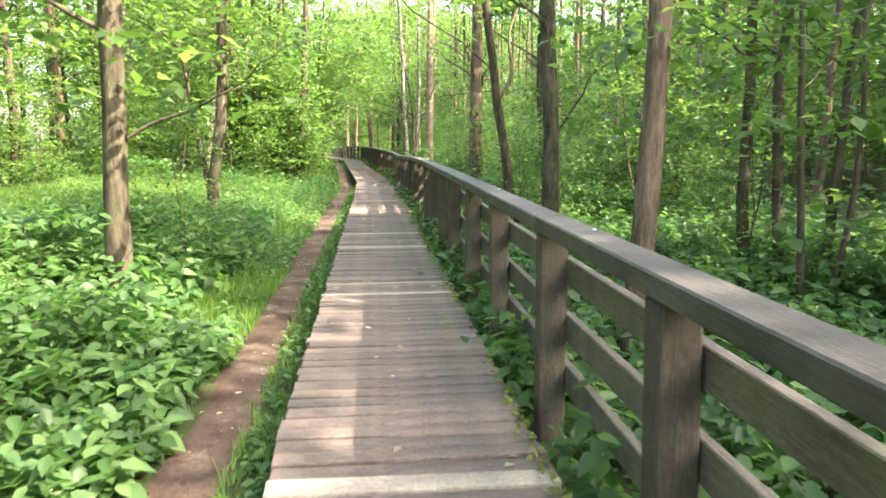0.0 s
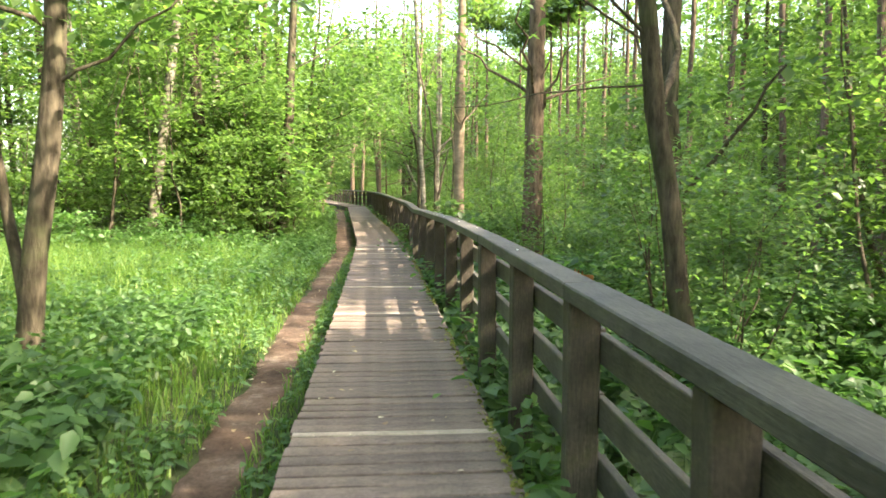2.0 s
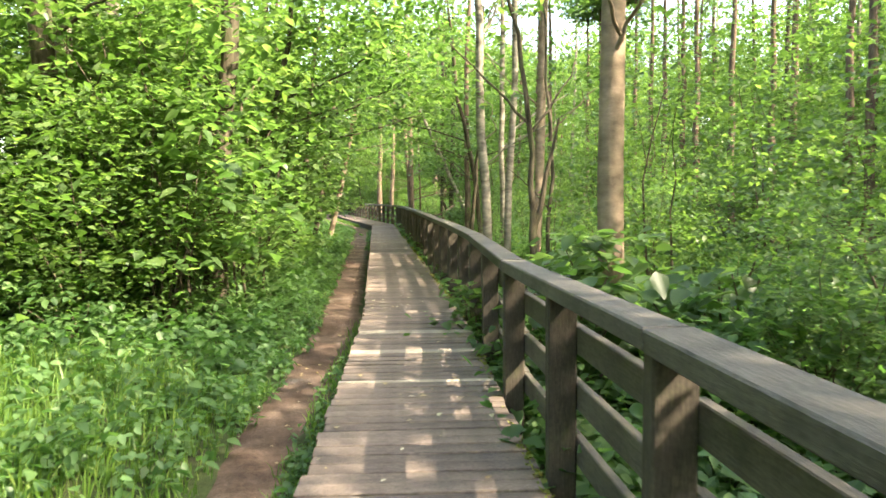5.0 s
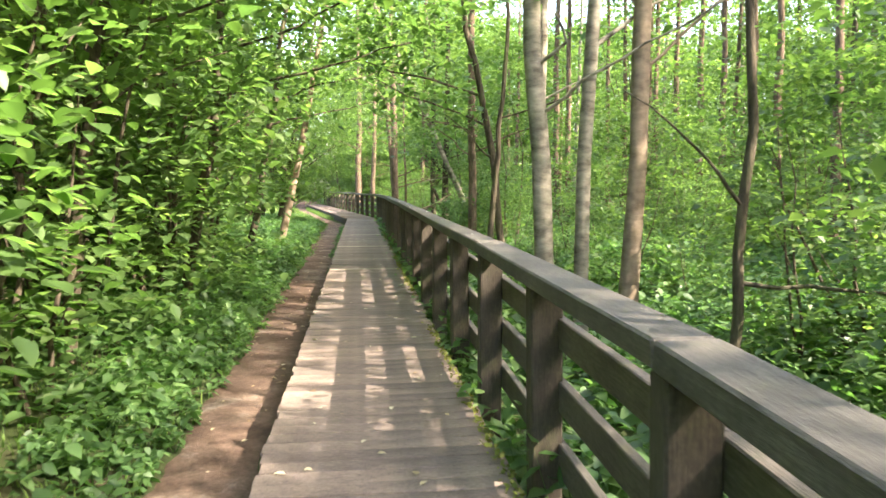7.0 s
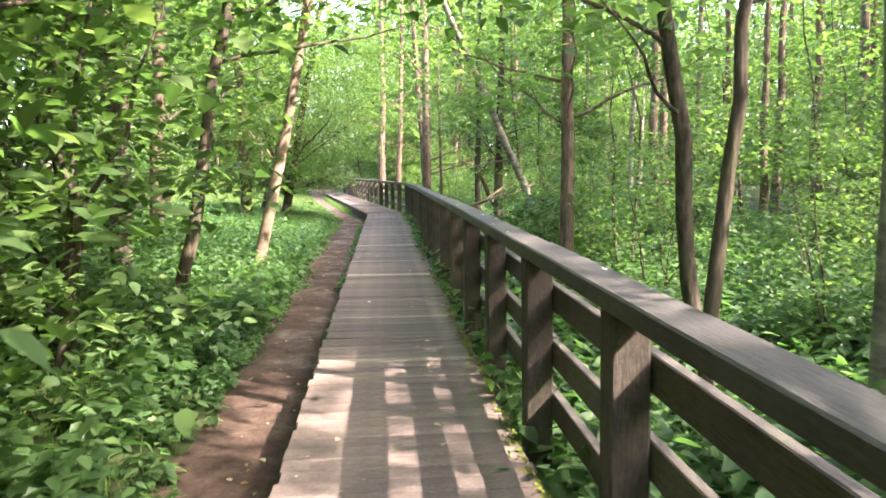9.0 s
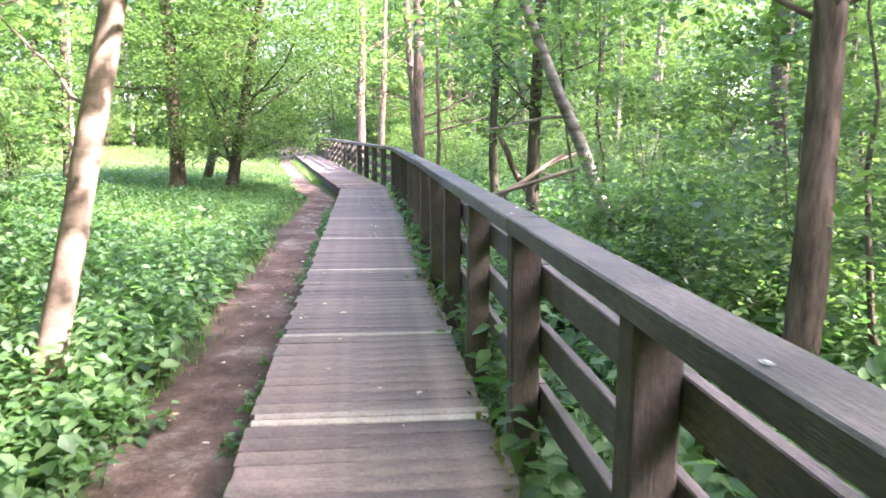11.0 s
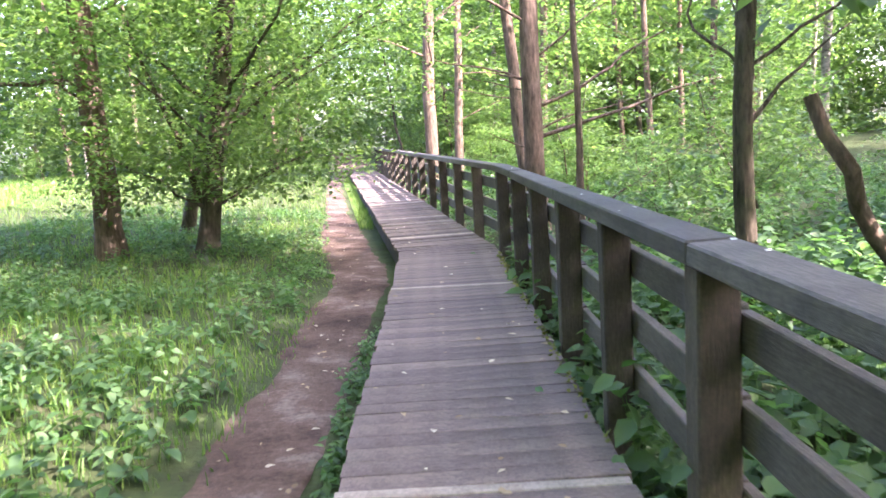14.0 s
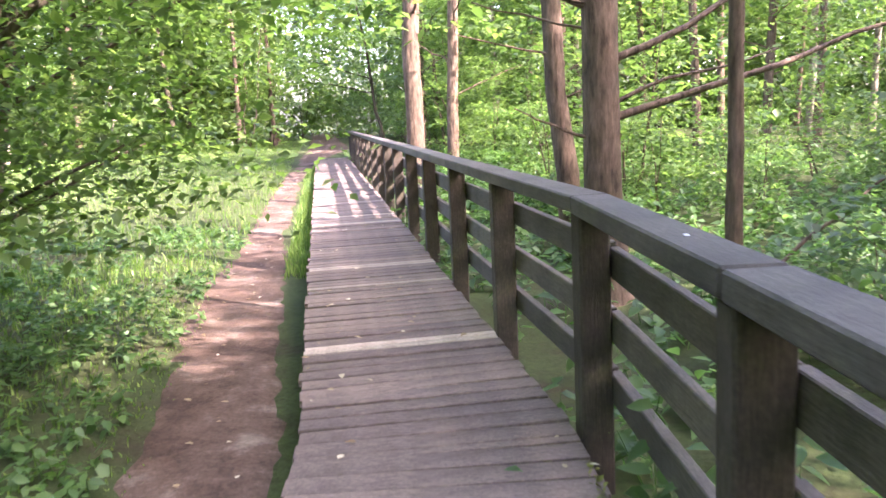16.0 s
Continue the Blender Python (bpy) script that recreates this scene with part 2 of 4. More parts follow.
PATH_Y = (-16, 2, 9, 16, 22, 36, 41, 45, 48, 51, 60, 68, 74, 140)
PATH_U = (-0.88, -0.86, -0.86, -0.84, -0.78, -0.80, -0.90, -0.88, -1.00, -1.05, -1.05, -0.6, 0.0, 0.0)
PATH_W = (0.28, 0.28, 0.28, 0.34, 0.42, 0.58, 0.50, 0.52, 0.64, 0.44, 0.4, 0.8, 1.6, 2.0)


def ground_z(x, y):
    x, y = np.asarray(x, float), np.asarray(y, float)
    u = x - cx(y)
    z = np.interp(u, (-30, -6, -2.6, -1.5, -1.1, -0.45, 0.55, 1.2, 3.5, 30), (0.3, 0.02, -0.10, -0.17, -0.215, -0.225, -0.28, -0.34, -0.25, 0.2))
    z = np.where(y > 66, np.maximum(z, -0.12) * 0 + np.interp(y, (66, 70), (-0.18, -0.06)), z)
    wave = 0.045 * np.sin(x * 1.3 + 0.7 * y) * np.sin(y * 0.9 - 0.4 * x) + 0.03 * np.sin(3.1 * x + 1.0) * np.sin(2.3 * y)
    return z + wave * np.clip((np.abs(u) - 1.1) / 1.5, 0, 1)


# ---- ground, path ----
xs = np.concatenate([[-400, -200, -100, -60, -40, -28, -20, -15], np.arange(-12, 12.01, 0.2), [15, 20, 28, 40, 60, 100, 200, 400]])
ys = np.concatenate([[-400, -200, -100, -60, -40, -28, -20], np.arange(-15, 80, 0.3), [84, 92, 105, 130, 170, 250, 400]])
gx, gy = np.meshgrid(xs, ys, indexing="ij")
gz = ground_z(gx, gy)
ny = len(ys)
ii, jj = np.meshgrid(np.arange(len(xs) - 1), np.arange(ny - 1), indexing="ij")
quad = np.stack([ii * ny + jj, (ii + 1) * ny + jj, (ii + 1) * ny + jj + 1, ii * ny + jj + 1], -1).reshape(-1, 4)
ground = new("ground", mesh_of("ground", np.stack([gx, gy, gz], -1).reshape(-1, 3), quad, GROUND, True))
tagged(ground, "dark forest soil with moss and leaf litter", "ground", kind="structure")

py = np.arange(-15.9, 120, 0.15)
rng = np.random.default_rng(5)
lanes = np.linspace(-1, 1, 9)
half = np.interp(py, PATH_Y, PATH_W) / 2
wob = np.convolve(rng.normal(0, 0.05, len(py)), np.ones(5) / 5, "same")
pv = []
for k in lanes:
    edge = np.convolve(rng.normal(0, 0.05, len(py)), np.ones(4) / 4, "same") * abs(k) ** 3
    x = cx(py) + np.interp(py, PATH_Y, PATH_U) + wob + k * half * 1.15 + edge
    pv.append(np.stack([x, py, ground_z(x, py) + 0.014 - 0.02 * k ** 4 + rng.normal(0, 0.003, len(py))], -1))
pv = np.stack(pv, 1)
m_, n_ = pv.shape[:2]
ii, jj = np.meshgrid(np.arange(m_ - 1), np.arange(n_ - 1), indexing="ij")
pf = np.stack([ii * n_ + jj, ii * n_ + jj + 1, (ii + 1) * n_ + jj + 1, (ii + 1) * n_ + jj], -1).reshape(-1, 4)
dirt = new("dirt_path", mesh_of("dirt_path", pv.reshape(-1, 3), pf, DIRT, True))
tagged(dirt, "trodden reddish-brown dirt footpath beside the boardwalk", "path", kind="structure")

# ---- leafy stuff: generators ----
KEEP_U = (-0.56, 0.52)


def herbs(name, x, y, height, leaf_len, per, seed, label, material=HERB, lean=0.25):
    """Nettle-like plants: leaves in a spiral up a stem, joined into one mass."""
    rng = np.random.default_rng(seed)
    n = len(x)
    z = ground_z(x, y)
    h = height * rng.uniform(0.55, 1.25, n)
    t = np.tile(np.linspace(0.25, 1.0, per), (n, 1))
    tilt = rng.normal(0, lean, (n, 2))
    bx = x[:, None] + tilt[:, :1] * h[:, None] * t ** 1.5
    by = y[:, None] + tilt[:, 1:] * h[:, None] * t ** 1.5
    bz = z[:, None] + h[:, None] * t
    yaw = rng.uniform(0, 6.3, (n, 1)) + np.arange(per)[None] * 2.4 + rng.normal(0, 0.3, (n, per))
    L = leaf_len * (1.25 - 0.55 * t) * rng.uniform(0.7, 1.3, (n, per))
    base = np.stack([bx, by, bz], -1).reshape(-1, 3)
    v, f = leaf_arrays(base, yaw.ravel(), rng.normal(-0.25, 0.3, n * per), rng.normal(0, 0.35, n * per), L.ravel(), 0.6)
    stem_w = 0.004
    sb = np.stack([x, y, z - 0.02], -1)
    st = np.stack([bx[:, -1], by[:, -1], bz[:, -1]], -1)
    sv = np.stack([sb + (stem_w, 0, 0), sb - (stem_w, 0, 0), st], 1).reshape(-1, 3)
    sf = np.arange(len(sv)).reshape(-1, 3) + len(v)
    ob = new(name, mesh_of(name, np.concatenate([v, sv]), np.concatenate([f, sf]), material))
    return tagged(ob, label, "undergrowth", kind="stuff")


def grass(name, x, y, height, seed, label, material=GRASS, width=0.004):
    rng = np.random.default_rng(seed)
    n = len(x)
    z = ground_z(x, y)
    h = height * rng.uniform(0.4, 1.3, n)
    a = rng.uniform(0, 6.3, n)
    b = rng.uniform(0, 6.3, n)
    bend = h * np.abs(rng.normal(0.35, 0.22, n))
    w = width * rng.uniform(0.7, 1.5, n)
    base = np.stack([x, y, z - 0.01], 1)
    s = np.stack([np.cos(a), np.sin(a), 0 * a], 1) * w[:, None]
    d = np.stack([np.cos(b), np.sin(b), 0 * b], 1)
    mid = base + d * (bend * 0.3)[:, None] + np.stack([0 * h, 0 * h, h * 0.6], 1)
    tip = base + d * bend[:, None] + np.stack([0 * h, 0 * h, h * 0.95], 1)
    v = np.stack([base - s, base + s, mid + s * 0.8, mid - s * 0.8, tip], 1).reshape(-1, 3)
    i = np.arange(n)[:, None] * 5
    f = np.concatenate([i + np.array([0, 1, 2]), i + np.array([0, 2, 3]), i + np.array([3, 2, 4])], 1).reshape(-1, 3)
    ob = new(name, mesh_of(name, v, f, material))
    return tagged(ob, label, "grass", kind="stuff")


def scatter(n, u0, u1, y0, y1, seed, clump=0.0):
    """Places by their distance from the boardwalk's middle line and by y, thinned in patches where clump is set."""
    rng = np.random.default_rng(seed)
    y = rng.uniform(y0, y1, n)
    u = rng.uniform(u0, u1, n)
    x = cx(y) + u
    if clump:
        patch = np.sin(x * 1.9 + seed) * np.sin(y * 1.5 + 2 * seed) + 0.5 * np.sin(x * 4.1 - y * 3.3 + seed)
        keep = patch + rng.uniform(-1, 1, n) > clump - 0.6
        x, y, u = x[keep], y[keep], u[keep]
    pu = np.interp(y, PATH_Y, PATH_U)
    pw = np.interp(y, PATH_Y, PATH_W) / 2
    free = (np.abs(u - pu) > pw * rng.uniform(0.55, 1.15, len(u))) & ((u < KEEP_U[0] + 0.06) | (u > KEEP_U[1] - 0.05))
    return x[free], y[free]


def clumps(centers, per, spread, rng, flat=0.24):
    """Points in flattened clumps round the centres."""
    c = np.repeat(centers, per, 0)
    return c + rng.normal(0, 1, c.shape) * np.array([spread, spread, spread * flat])


def shrub_parts(ob, seed, height, radius, sprays, per, leaf_len, material, stems=3, low=0.12, spread=0.2):
    """Stems that fan out of one stool, with leaves in flat sprays round their ends."""
    rng = np.random.default_rng(seed)
    ang = rng.uniform(0, 2 * np.pi, sprays)
    hz = rng.uniform(low, 1.0, sprays) * height
    prof = np.sin(np.clip(hz / height, 0.1, 1) ** 0.7 * np.pi * 0.92) * 0.75 + 0.3
    rad = radius * prof * np.sqrt(rng.uniform(0.05, 1, sprays))
    c = np.stack([np.cos(ang) * rad, np.sin(ang) * rad, hz], 1)
    pts = clumps(c, per, spread, rng)
    pts[:, 2] = np.maximum(pts[:, 2], 0.03)
    part("foliage", leaf_cloud("foliage", pts, rng, leaf_len, material, 0.27, 0.7), ob)
    for k in range(stems):
        a = rng.uniform(0, 2 * np.pi)
        top = (math.cos(a) * radius * 0.6, math.sin(a) * radius * 0.6, height * rng.uniform(0.6, 0.95))
        part("stem", limb("stem", (0.05 * math.cos(a), 0.05 * math.sin(a), -0.1), top, 0.012 + 0.004 * height, 0.004, TWIG, seed * 31 + k, 0.05 * radius, 8, 5), ob)
    near = np.argsort(rng.uniform(size=sprays))[:4]
    for k in near:
        inner = (c[k][0] * 0.25, c[k][1] * 0.25, c[k][2] * 0.6)
        v, f = tube(curve_points(inner, c[k], 5, 0.02, seed * 57 + int(k)), np.linspace(0.008, 0.003, 5), 4)
        part("twig", mesh_of("twig", v, f, TWIG), ob)


def tree_thing(name, x, y, r, height, lean, material, seed, label, limbs=(), crown=None, bend=0.02):
    """A tall trunk with its root flare; limbs are (height, bearing in degrees, length, rise, radius); crown is (low, high, radius, sprays, per, leaf)."""
    z0 = float(ground_z(x, y))
    ob = thing(name, pose(x, y, z0), label, "tree", "trees of the wood")
    rng = np.random.default_rng(seed)
    n = 18
    t = np.linspace(0, 1, n)
    hs = np.concatenate([[-0.15, 0.0, 0.12, 0.35], np.linspace(0.8, height, n - 4)])
    line = np.stack([lean[0] * hs / height, lean[1] * hs / height, hs], 1)
    off = np.cumsum(rng.normal(0, bend, (n, 2)), 0)
    off -= off[3]
    off[:3] = 0
    line[:, :2] += off
    rad = r * np.interp(hs, (-0.15, 0.0, 0.12, 0.35, 1.2, height), (1.7, 1.45, 1.25, 1.1, 1.0, 0.35))
    v, f = tube(line, rad, 14, 0.05, seed)
    part("trunk", mesh_of("trunk", v, f, material, True), ob)

    def axis(h):
        return np.array([np.interp(h, hs, line[:, 0]), np.interp(h, hs, line[:, 1]), h])
    for k, (h, bearing, length, rise, lr) in enumerate(limbs):
        a = axis(h)
        b = a + np.array([math.cos(radians(bearing)) * length, math.sin(radians(bearing)) * length, rise])
        part("limb", limb("limb", a, b, lr, lr * 0.35, material, seed * 13 + k, 0.035 * length, 8, 6), ob)
    if crown:
        low, high, cr, sprays, per, ll = crown
        ang = rng.uniform(0, 2 * np.pi, sprays)
        hz = rng.uniform(low, high, sprays)
        rr = cr * np.sqrt(rng.uniform(0.02, 1, sprays)) * (0.55 + 0.45 * np.sin(np.clip((hz - low) / (high - low), 0, 1) * np.pi))
        c = np.stack([np.cos(ang) * rr, np.sin(ang) * rr, hz], 1)
        for i in range(sprays):
            c[i, :2] += axis(hz[i])[:2]
        part("crown", leaf_cloud("crown", clumps(c, per, 0.38, rng, 0.2), rng, ll, TREELEAF), ob)
        for k in range(4):
            i = int(rng.integers(sprays))
            part("bough", limb("bough", axis(max(c[i, 2] - 1.2, 0.8 * low)), c[i], r * 0.2, 0.006, material, seed * 71 + k, 0.06, 8, 6), ob)
    return ob

# ---- tall trees that stand by the walk ----
DARK, BROWN, LIGHT = "dark mossy trunk of a tall broadleaf tree in undergrowth", "straight brown-barked pine trunk with rough bark", "pale smooth-barked slender trunk in undergrowth"
tree_thing("tree", 1.03, 4.75, 0.070, 9, (0.2, 0.2), BROWNBARK, 11, BROWN, ((3.2, 20, 1.2, 0.6, 0.02),))
tree_thing("tree", 1.42, 7.95, 0.085, 10, (0.1, 0.3), DARKBARK, 12, DARK, ((2.9, 160, 1.0, 0.8, 0.025), (3.4, -30, 1.2, 0.7, 0.02)), crown=(3, 8, 2.2, 20, 34, 0.135))
tree_thing("tree", 1.62, 10.1, 0.062, 8, (-1.2, 0.2), DARKBARK, 13, "dark leaning trunk of a crooked broadleaf tree", ((2.05, 178, 1.2, -0.15, 0.007), (1.9, 60, 1.0, 1.4, 0.03)), bend=0.035, crown=(2.7, 7, 2, 24, 34, 0.135))
tree_thing("tree", -2.45, 11.0, 0.075, 9, (0.35, 0.2), DARKBARK, 14, "dark twin-stemmed broadleaf tree at the meadow's edge", ((0.3, 150, 0.45, 2.4, 0.05), (2.2, 200, 1.2, 0.6, 0.02)), bend=0.03, crown=(2.3, 7.5, 2.3, 80, 34, 0.135))
tree_thing("tree", -2.35, 6.0, 0.085, 9, (0.1, 0.3), DARKBARK, 15, DARK, ((2.0, 210, 1.3, 0.7, 0.02),), crown=(1.5, 7, 2, 80, 34, 0.135))
tree_thing("tree", 2.24, 16.6, 0.135, 12, (0.2, 0.1), BROWNBARK, 16, BROWN, ((2.6, 30, 1.4, 0.5, 0.025), (3.0, 190, 1.1, 0.6, 0.02)), crown=(3, 9, 2.2, 18, 34, 0.135))
tree_thing("tree", 2.85, 13.1, 0.095, 10, (0.0, 0.3), DARKBARK, 17, DARK, ((1.2, -60, 1.2, 1.3, 0.03),), crown=(2.2, 8, 2, 22, 34, 0.135))
tree_thing("tree", 1.56, 19.15, 0.09, 11, (0.05, 0.1), TANBARK, 18, "tan mossy smooth-barked trunk close behind the fence", ((2.6, 70, 1.0, 1.0, 0.02),), bend=0.012, crown=(3.0, 5, 1.6, 10, 34, 0.125))
tree_thing("tree", -1.75, 22.2, 0.11, 9, (0.55, 0.5), DARKBARK, 19, DARK, ((2.2, 120, 1.1, 0.8, 0.02),), crown=(2.2, 7.5, 2.0, 36, 34, 0.125))
tree_thing("tree", -4.1, 20.9, 0.1, 9, (1.35, 0.5), PALEBARK, 20, "pale leaning birch trunk among shrubs", ((2.5, 10, 0.9, 1.0, 0.02),), crown=(2.6, 8, 2, 32, 34, 0.135))
tree_thing("tree", 1.60, 24.8, 0.068, 11, (-0.5, 0.2), PALEBARK, 21, "pale flaking trunk of an old broadleaf tree", ((1.9, -20, 1.2, 0.8, 0.014),), crown=(2.8, 6, 1.8, 14, 34, 0.125))
tree_thing("tree", 1.86, 24.95, 0.052, 11, (0.2, 0.2), PALEBARK, 22, LIGHT, ((2.4, 30, 1.1, 0.6, 0.02),))
tree_thing("tree", 2.30, 25.2, 0.074, 11, (0.5, 0.2), TANBARK, 23, "greyish-tan mossy trunk leaning slightly in undergrowth", crown=(2.8, 6, 1.8, 14, 34, 0.125))
tree_thing("sapling", 1.93, 22.8, 0.024, 4.5, (0.1, 0.1), DARKBARK, 24, "thin dark sapling with few side twigs", ((0.95, -10, 1.2, -0.15, 0.012), (1.3, 170, 0.6, 0.5, 0.01)), bend=0.02)
tree_thing("sapling", 1.36, 20.6, 0.030, 4.2, (-0.35, 0.2), DARKBARK, 25, "thin forked sapling with bare lower stem", ((1.05, 30, 0.25, 1.1, 0.03), (2.0, 40, 0.9, 0.8, 0.015), (2.1, 190, 0.8, 0.7, 0.015)), bend=0.035)
tree_thing("tree", -1.27, 34.0, 0.064, 7, (1.5, 0.1), TANBARK, 26, "tan smooth-barked leaning trunk beside the dirt path", ((1.4, 160, 0.5, 0.5, 0.012),), bend=0.01, crown=(2.9, 6.5, 1.7, 45, 34, 0.135))
tree_thing("tree", 2.30, 27.9, 0.056, 10, (0.1, 0.2), PALEBARK, 27, LIGHT, ((2.3, 20, 1.0, 0.5, 0.015),), crown=(2.8, 8, 2, 24, 34, 0.135))
tree_thing("tree", 1.75, 28.4, 0.035, 5, (0.15, 0.1), DARKBARK, 28, "thin dark sapling with few side twigs", ((2.2, -20, 1.1, 0.3, 0.012),))
tree_thing("tree", 2.32, 33.5, 0.075, 11, (0.1, 0.2), BROWNBARK, 29, BROWN, ((2.0, 10, 1.5, 0.7, 0.02), (2.4, 150, 1.2, 0.5, 0.02)), crown=(2.4, 9, 2.2, 70, 34, 0.135))
tree_thing("tree", 2.62, 40.6, 0.085, 9, (0.1, 0.1), DARKBARK, 30, DARK, ((1.6, 190, 0.8, 0.7, 0.02), (2.1, 0, 1.2, 0.5, 0.02)), crown=(2, 8, 2, 80, 34, 0.135))
tree_thing("tree", 3.3, 38.8, 0.07, 8, (-3.6, 0.2), PALEBARK, 31, "white leaning birch trunk with dark scars", ((1.6, 180, 1.0, -0.1, 0.02),), crown=(2.4, 7, 1.7, 60, 34, 0.135))
tree_thing("tree", 2.62, 43.7, 0.075, 10, (0.1, 0.1), DARKBARK, 32, DARK, ((1.3, 20, 1.0, 0.8, 0.02),), crown=(2.2, 5, 1.7, 50, 34, 0.12))
tree_thing("tree", -3.58, 46.7, 0.14, 10, (-0.3, 0.2), BROWNBARK, 33, "brown rough-barked trunk with a branch that arches outward", ((2.0, 182, 1.6, 0.15, 0.04), (2.6, 30, 1.4, 1.0, 0.03), (3.0, 250, 1.4, 0.7, 0.03)), (2.1, 8.5, 2.3, 95, 40, 0.13))
tree_thing("tree", -2.52, 46.9, 0.11, 8, (1.5, -0.2), DARKBARK, 34, "bushy dark-stemmed field maple that overhangs the path",
           ((0.3, 40, 0.7, 2.2, 0.06), (0.35, 200, 0.6, 2.3, 0.05), (0.5, 20, 1.3, 0.7, 0.02), (0.6, -20, 1.2, 0.5, 0.018), (0.7, -60, 1.2, 0.6, 0.018), (1.4, 10, 2.0, 1.4, 0.03), (1.5, -45, 1.9, 1.3, 0.03), (1.6, 150, 1.7, 1.2, 0.03), (1.2, 250, 1.5, 0.8, 0.02)),
           (0.6, 5.4, 2.5, 480, 84, 0.076))
tree_thing("tree", -5.6, 46.2, 0.08, 7, (0.1, 0.2), DARKBARK, 35, DARK, ((0.8, 100, 1.0, 1.2, 0.03),), (1.0, 6, 1.7, 60, 70, 0.09))
tree_thing("tree", 1.62, 48.2, 0.132, 12, (-0.15, 0.1), BROWNBARK, 36, "brown pine trunk with dead bare side branches",
           ((1.15, 185, 0.75, 0.25, 0.014), (1.3, 8, 2.6, 0.75, 0.03), (1.35, 20, 1.5, 0.45, 0.018), (1.7, 5, 2.2, 0.9, 0.03), (2.05, 178, 1.3, 0.35, 0.02), (2.1, 200, 1.1, 0.1, 0.015), (2.3, 20, 1.2, 0.8, 0.02), (1.9, 150, 1.0, 0.3, 0.012)), crown=(3.4, 10, 2.3, 16, 34, 0.135))
tree_thing("tree", 1.72, 50.0, 0.1, 11, (-0.7, 0.2), BROWNBARK, 37, BROWN, ((1.9, 200, 0.9, 0.2, 0.012), (1.5, 20, 0.8, 0.3, 0.012)), crown=(2.8, 9, 2.2, 16, 34, 0.135))
tree_thing("tree", 1.90, 46.6, 0.042, 6, (-0.05, 0.1), BROWNBARK, 38, "slender reddish-brown young trunk behind the fence", ((0.25, 25, 1.6, 1.0, 0.015),), bend=0.012)
tree_thing("tree", 0.22, 54.4, 0.135, 11, (0.1, 0.2), BROWNBARK, 39, BROWN, ((3.0, 190, 1.4, 0.6, 0.03),), (3.2, 9, 2.2, 14, 40, 0.12))

for k, (x, y, r, mat, lab) in enumerate(((-2.7, 26.6, 0.09, DARKBARK, DARK), (-3.3, 30.2, 0.08, DARKBARK, DARK), (-3.1, 36.4, 0.09, BROWNBARK, BROWN), (-4.6, 39.5, 0.08, DARKBARK, DARK))):
    tree_thing("tree", x, y, r, 10, (0.5, 0.2), mat, 430 + k, lab, ((2.0, 20 + 40 * k, 1.2, 0.7, 0.02), (2.7, 200, 1.0, 0.6, 0.02)), crown=(2.3, 8.5, 2.5, 95, 36, 0.14))

tree_thing("tree", -3.5, 49.2, 0.09, 8, (2.0, 0.0), DARKBARK, 440, DARK, ((1.4, 0, 2.6, 1.2, 0.03), (1.8, -60, 2.2, 0.8, 0.02), (1.7, -25, 2.8, 1.1, 0.025)), crown=(2.2, 5.5, 3.3, 110, 40, 0.10))

for x, y, r, lean, seed in ((3.0, 6.95, 0.05, (0.1, 0.1), 451), (3.22, 6.75, 0.045, (0.15, 0.0), 452), (3.35, 6.3, 0.04, (0.9, 0.0), 453)):
    tree_thing("tree", x, y, r, 8, lean, DARKBARK, seed, "thin dark trunk in a group behind the fence", ((1.5, 30, 1.0, 0.6, 0.014), (2.1, 190, 0.8, 0.5, 0.012)), crown=(2.4, 7, 1.6, 26, 34, 0.125), bend=0.03)

# a broken trunk that leans, a fallen branch, a splintered stump
snag = thing("leaning_snag", pose(3.25, 42.0, float(ground_z(3.25, 42.0))), "broken grey-brown trunk leaning among shrubs", "dead tree")
part("trunk", limb("trunk", (0, 0, -0.1), (-0.95, 0.1, 1.6), 0.062, 0.04, BROWNBARK, 401, 0.06, 9, 10), snag)
part("limb", limb("limb", (-0.35, 0.1, 0.8), (0.6, 0.2, 1.2), 0.035, 0.015, BROWNBARK, 402, 0.03, 7, 7), snag)
fallen = thing("fallen_branch", pose(1.25, 38.4, float(ground_z(1.25, 38.4))), "bare tan fallen branch lying across the undergrowth", "branch")
part("limb", limb("limb", (-0.15, 0.1, 0.55), (1.15, -0.65, 1.1), 0.026, 0.020, TANBARK, 403, 0.010, 10, 9), fallen)
part("limb", limb("limb", (0.5, 0.25, 0.7), (1.25, 0.4, 1.2), 0.034, 0.022, TANBARK, 404, 0.018, 9, 9), fallen)
part("limb", limb("limb", (0.95, 0.35, 1.0), (1.6, 0.1, 0.9), 0.012, 0.005, BROWNBARK, 409, 0.03, 7, 6), fallen)
part("limb", limb("limb", (0.1, -0.02, 0.62), (0.35, 0.1, -0.08), 0.02, 0.014, BROWNBARK, 410, 0.012, 7, 6), fallen)
part("limb", limb("limb", (0.62, 0.28, 0.8), (0.75, 0.3, -0.08), 0.02, 0.014, BROWNBARK, 411, 0.012, 7, 6), fallen)
stump = thing("broken_stump", pose(0.95, 10.5, float(ground_z(0.95, 10.5))), "splintered orange-brown broken stump behind the fence", "stump")
part("stub", limb("stub", (0, 0, -0.08), (0.05, 0.02, 0.93), 0.05, 0.042, SPLINTER, 405, 0.012, 9, 11), stump)
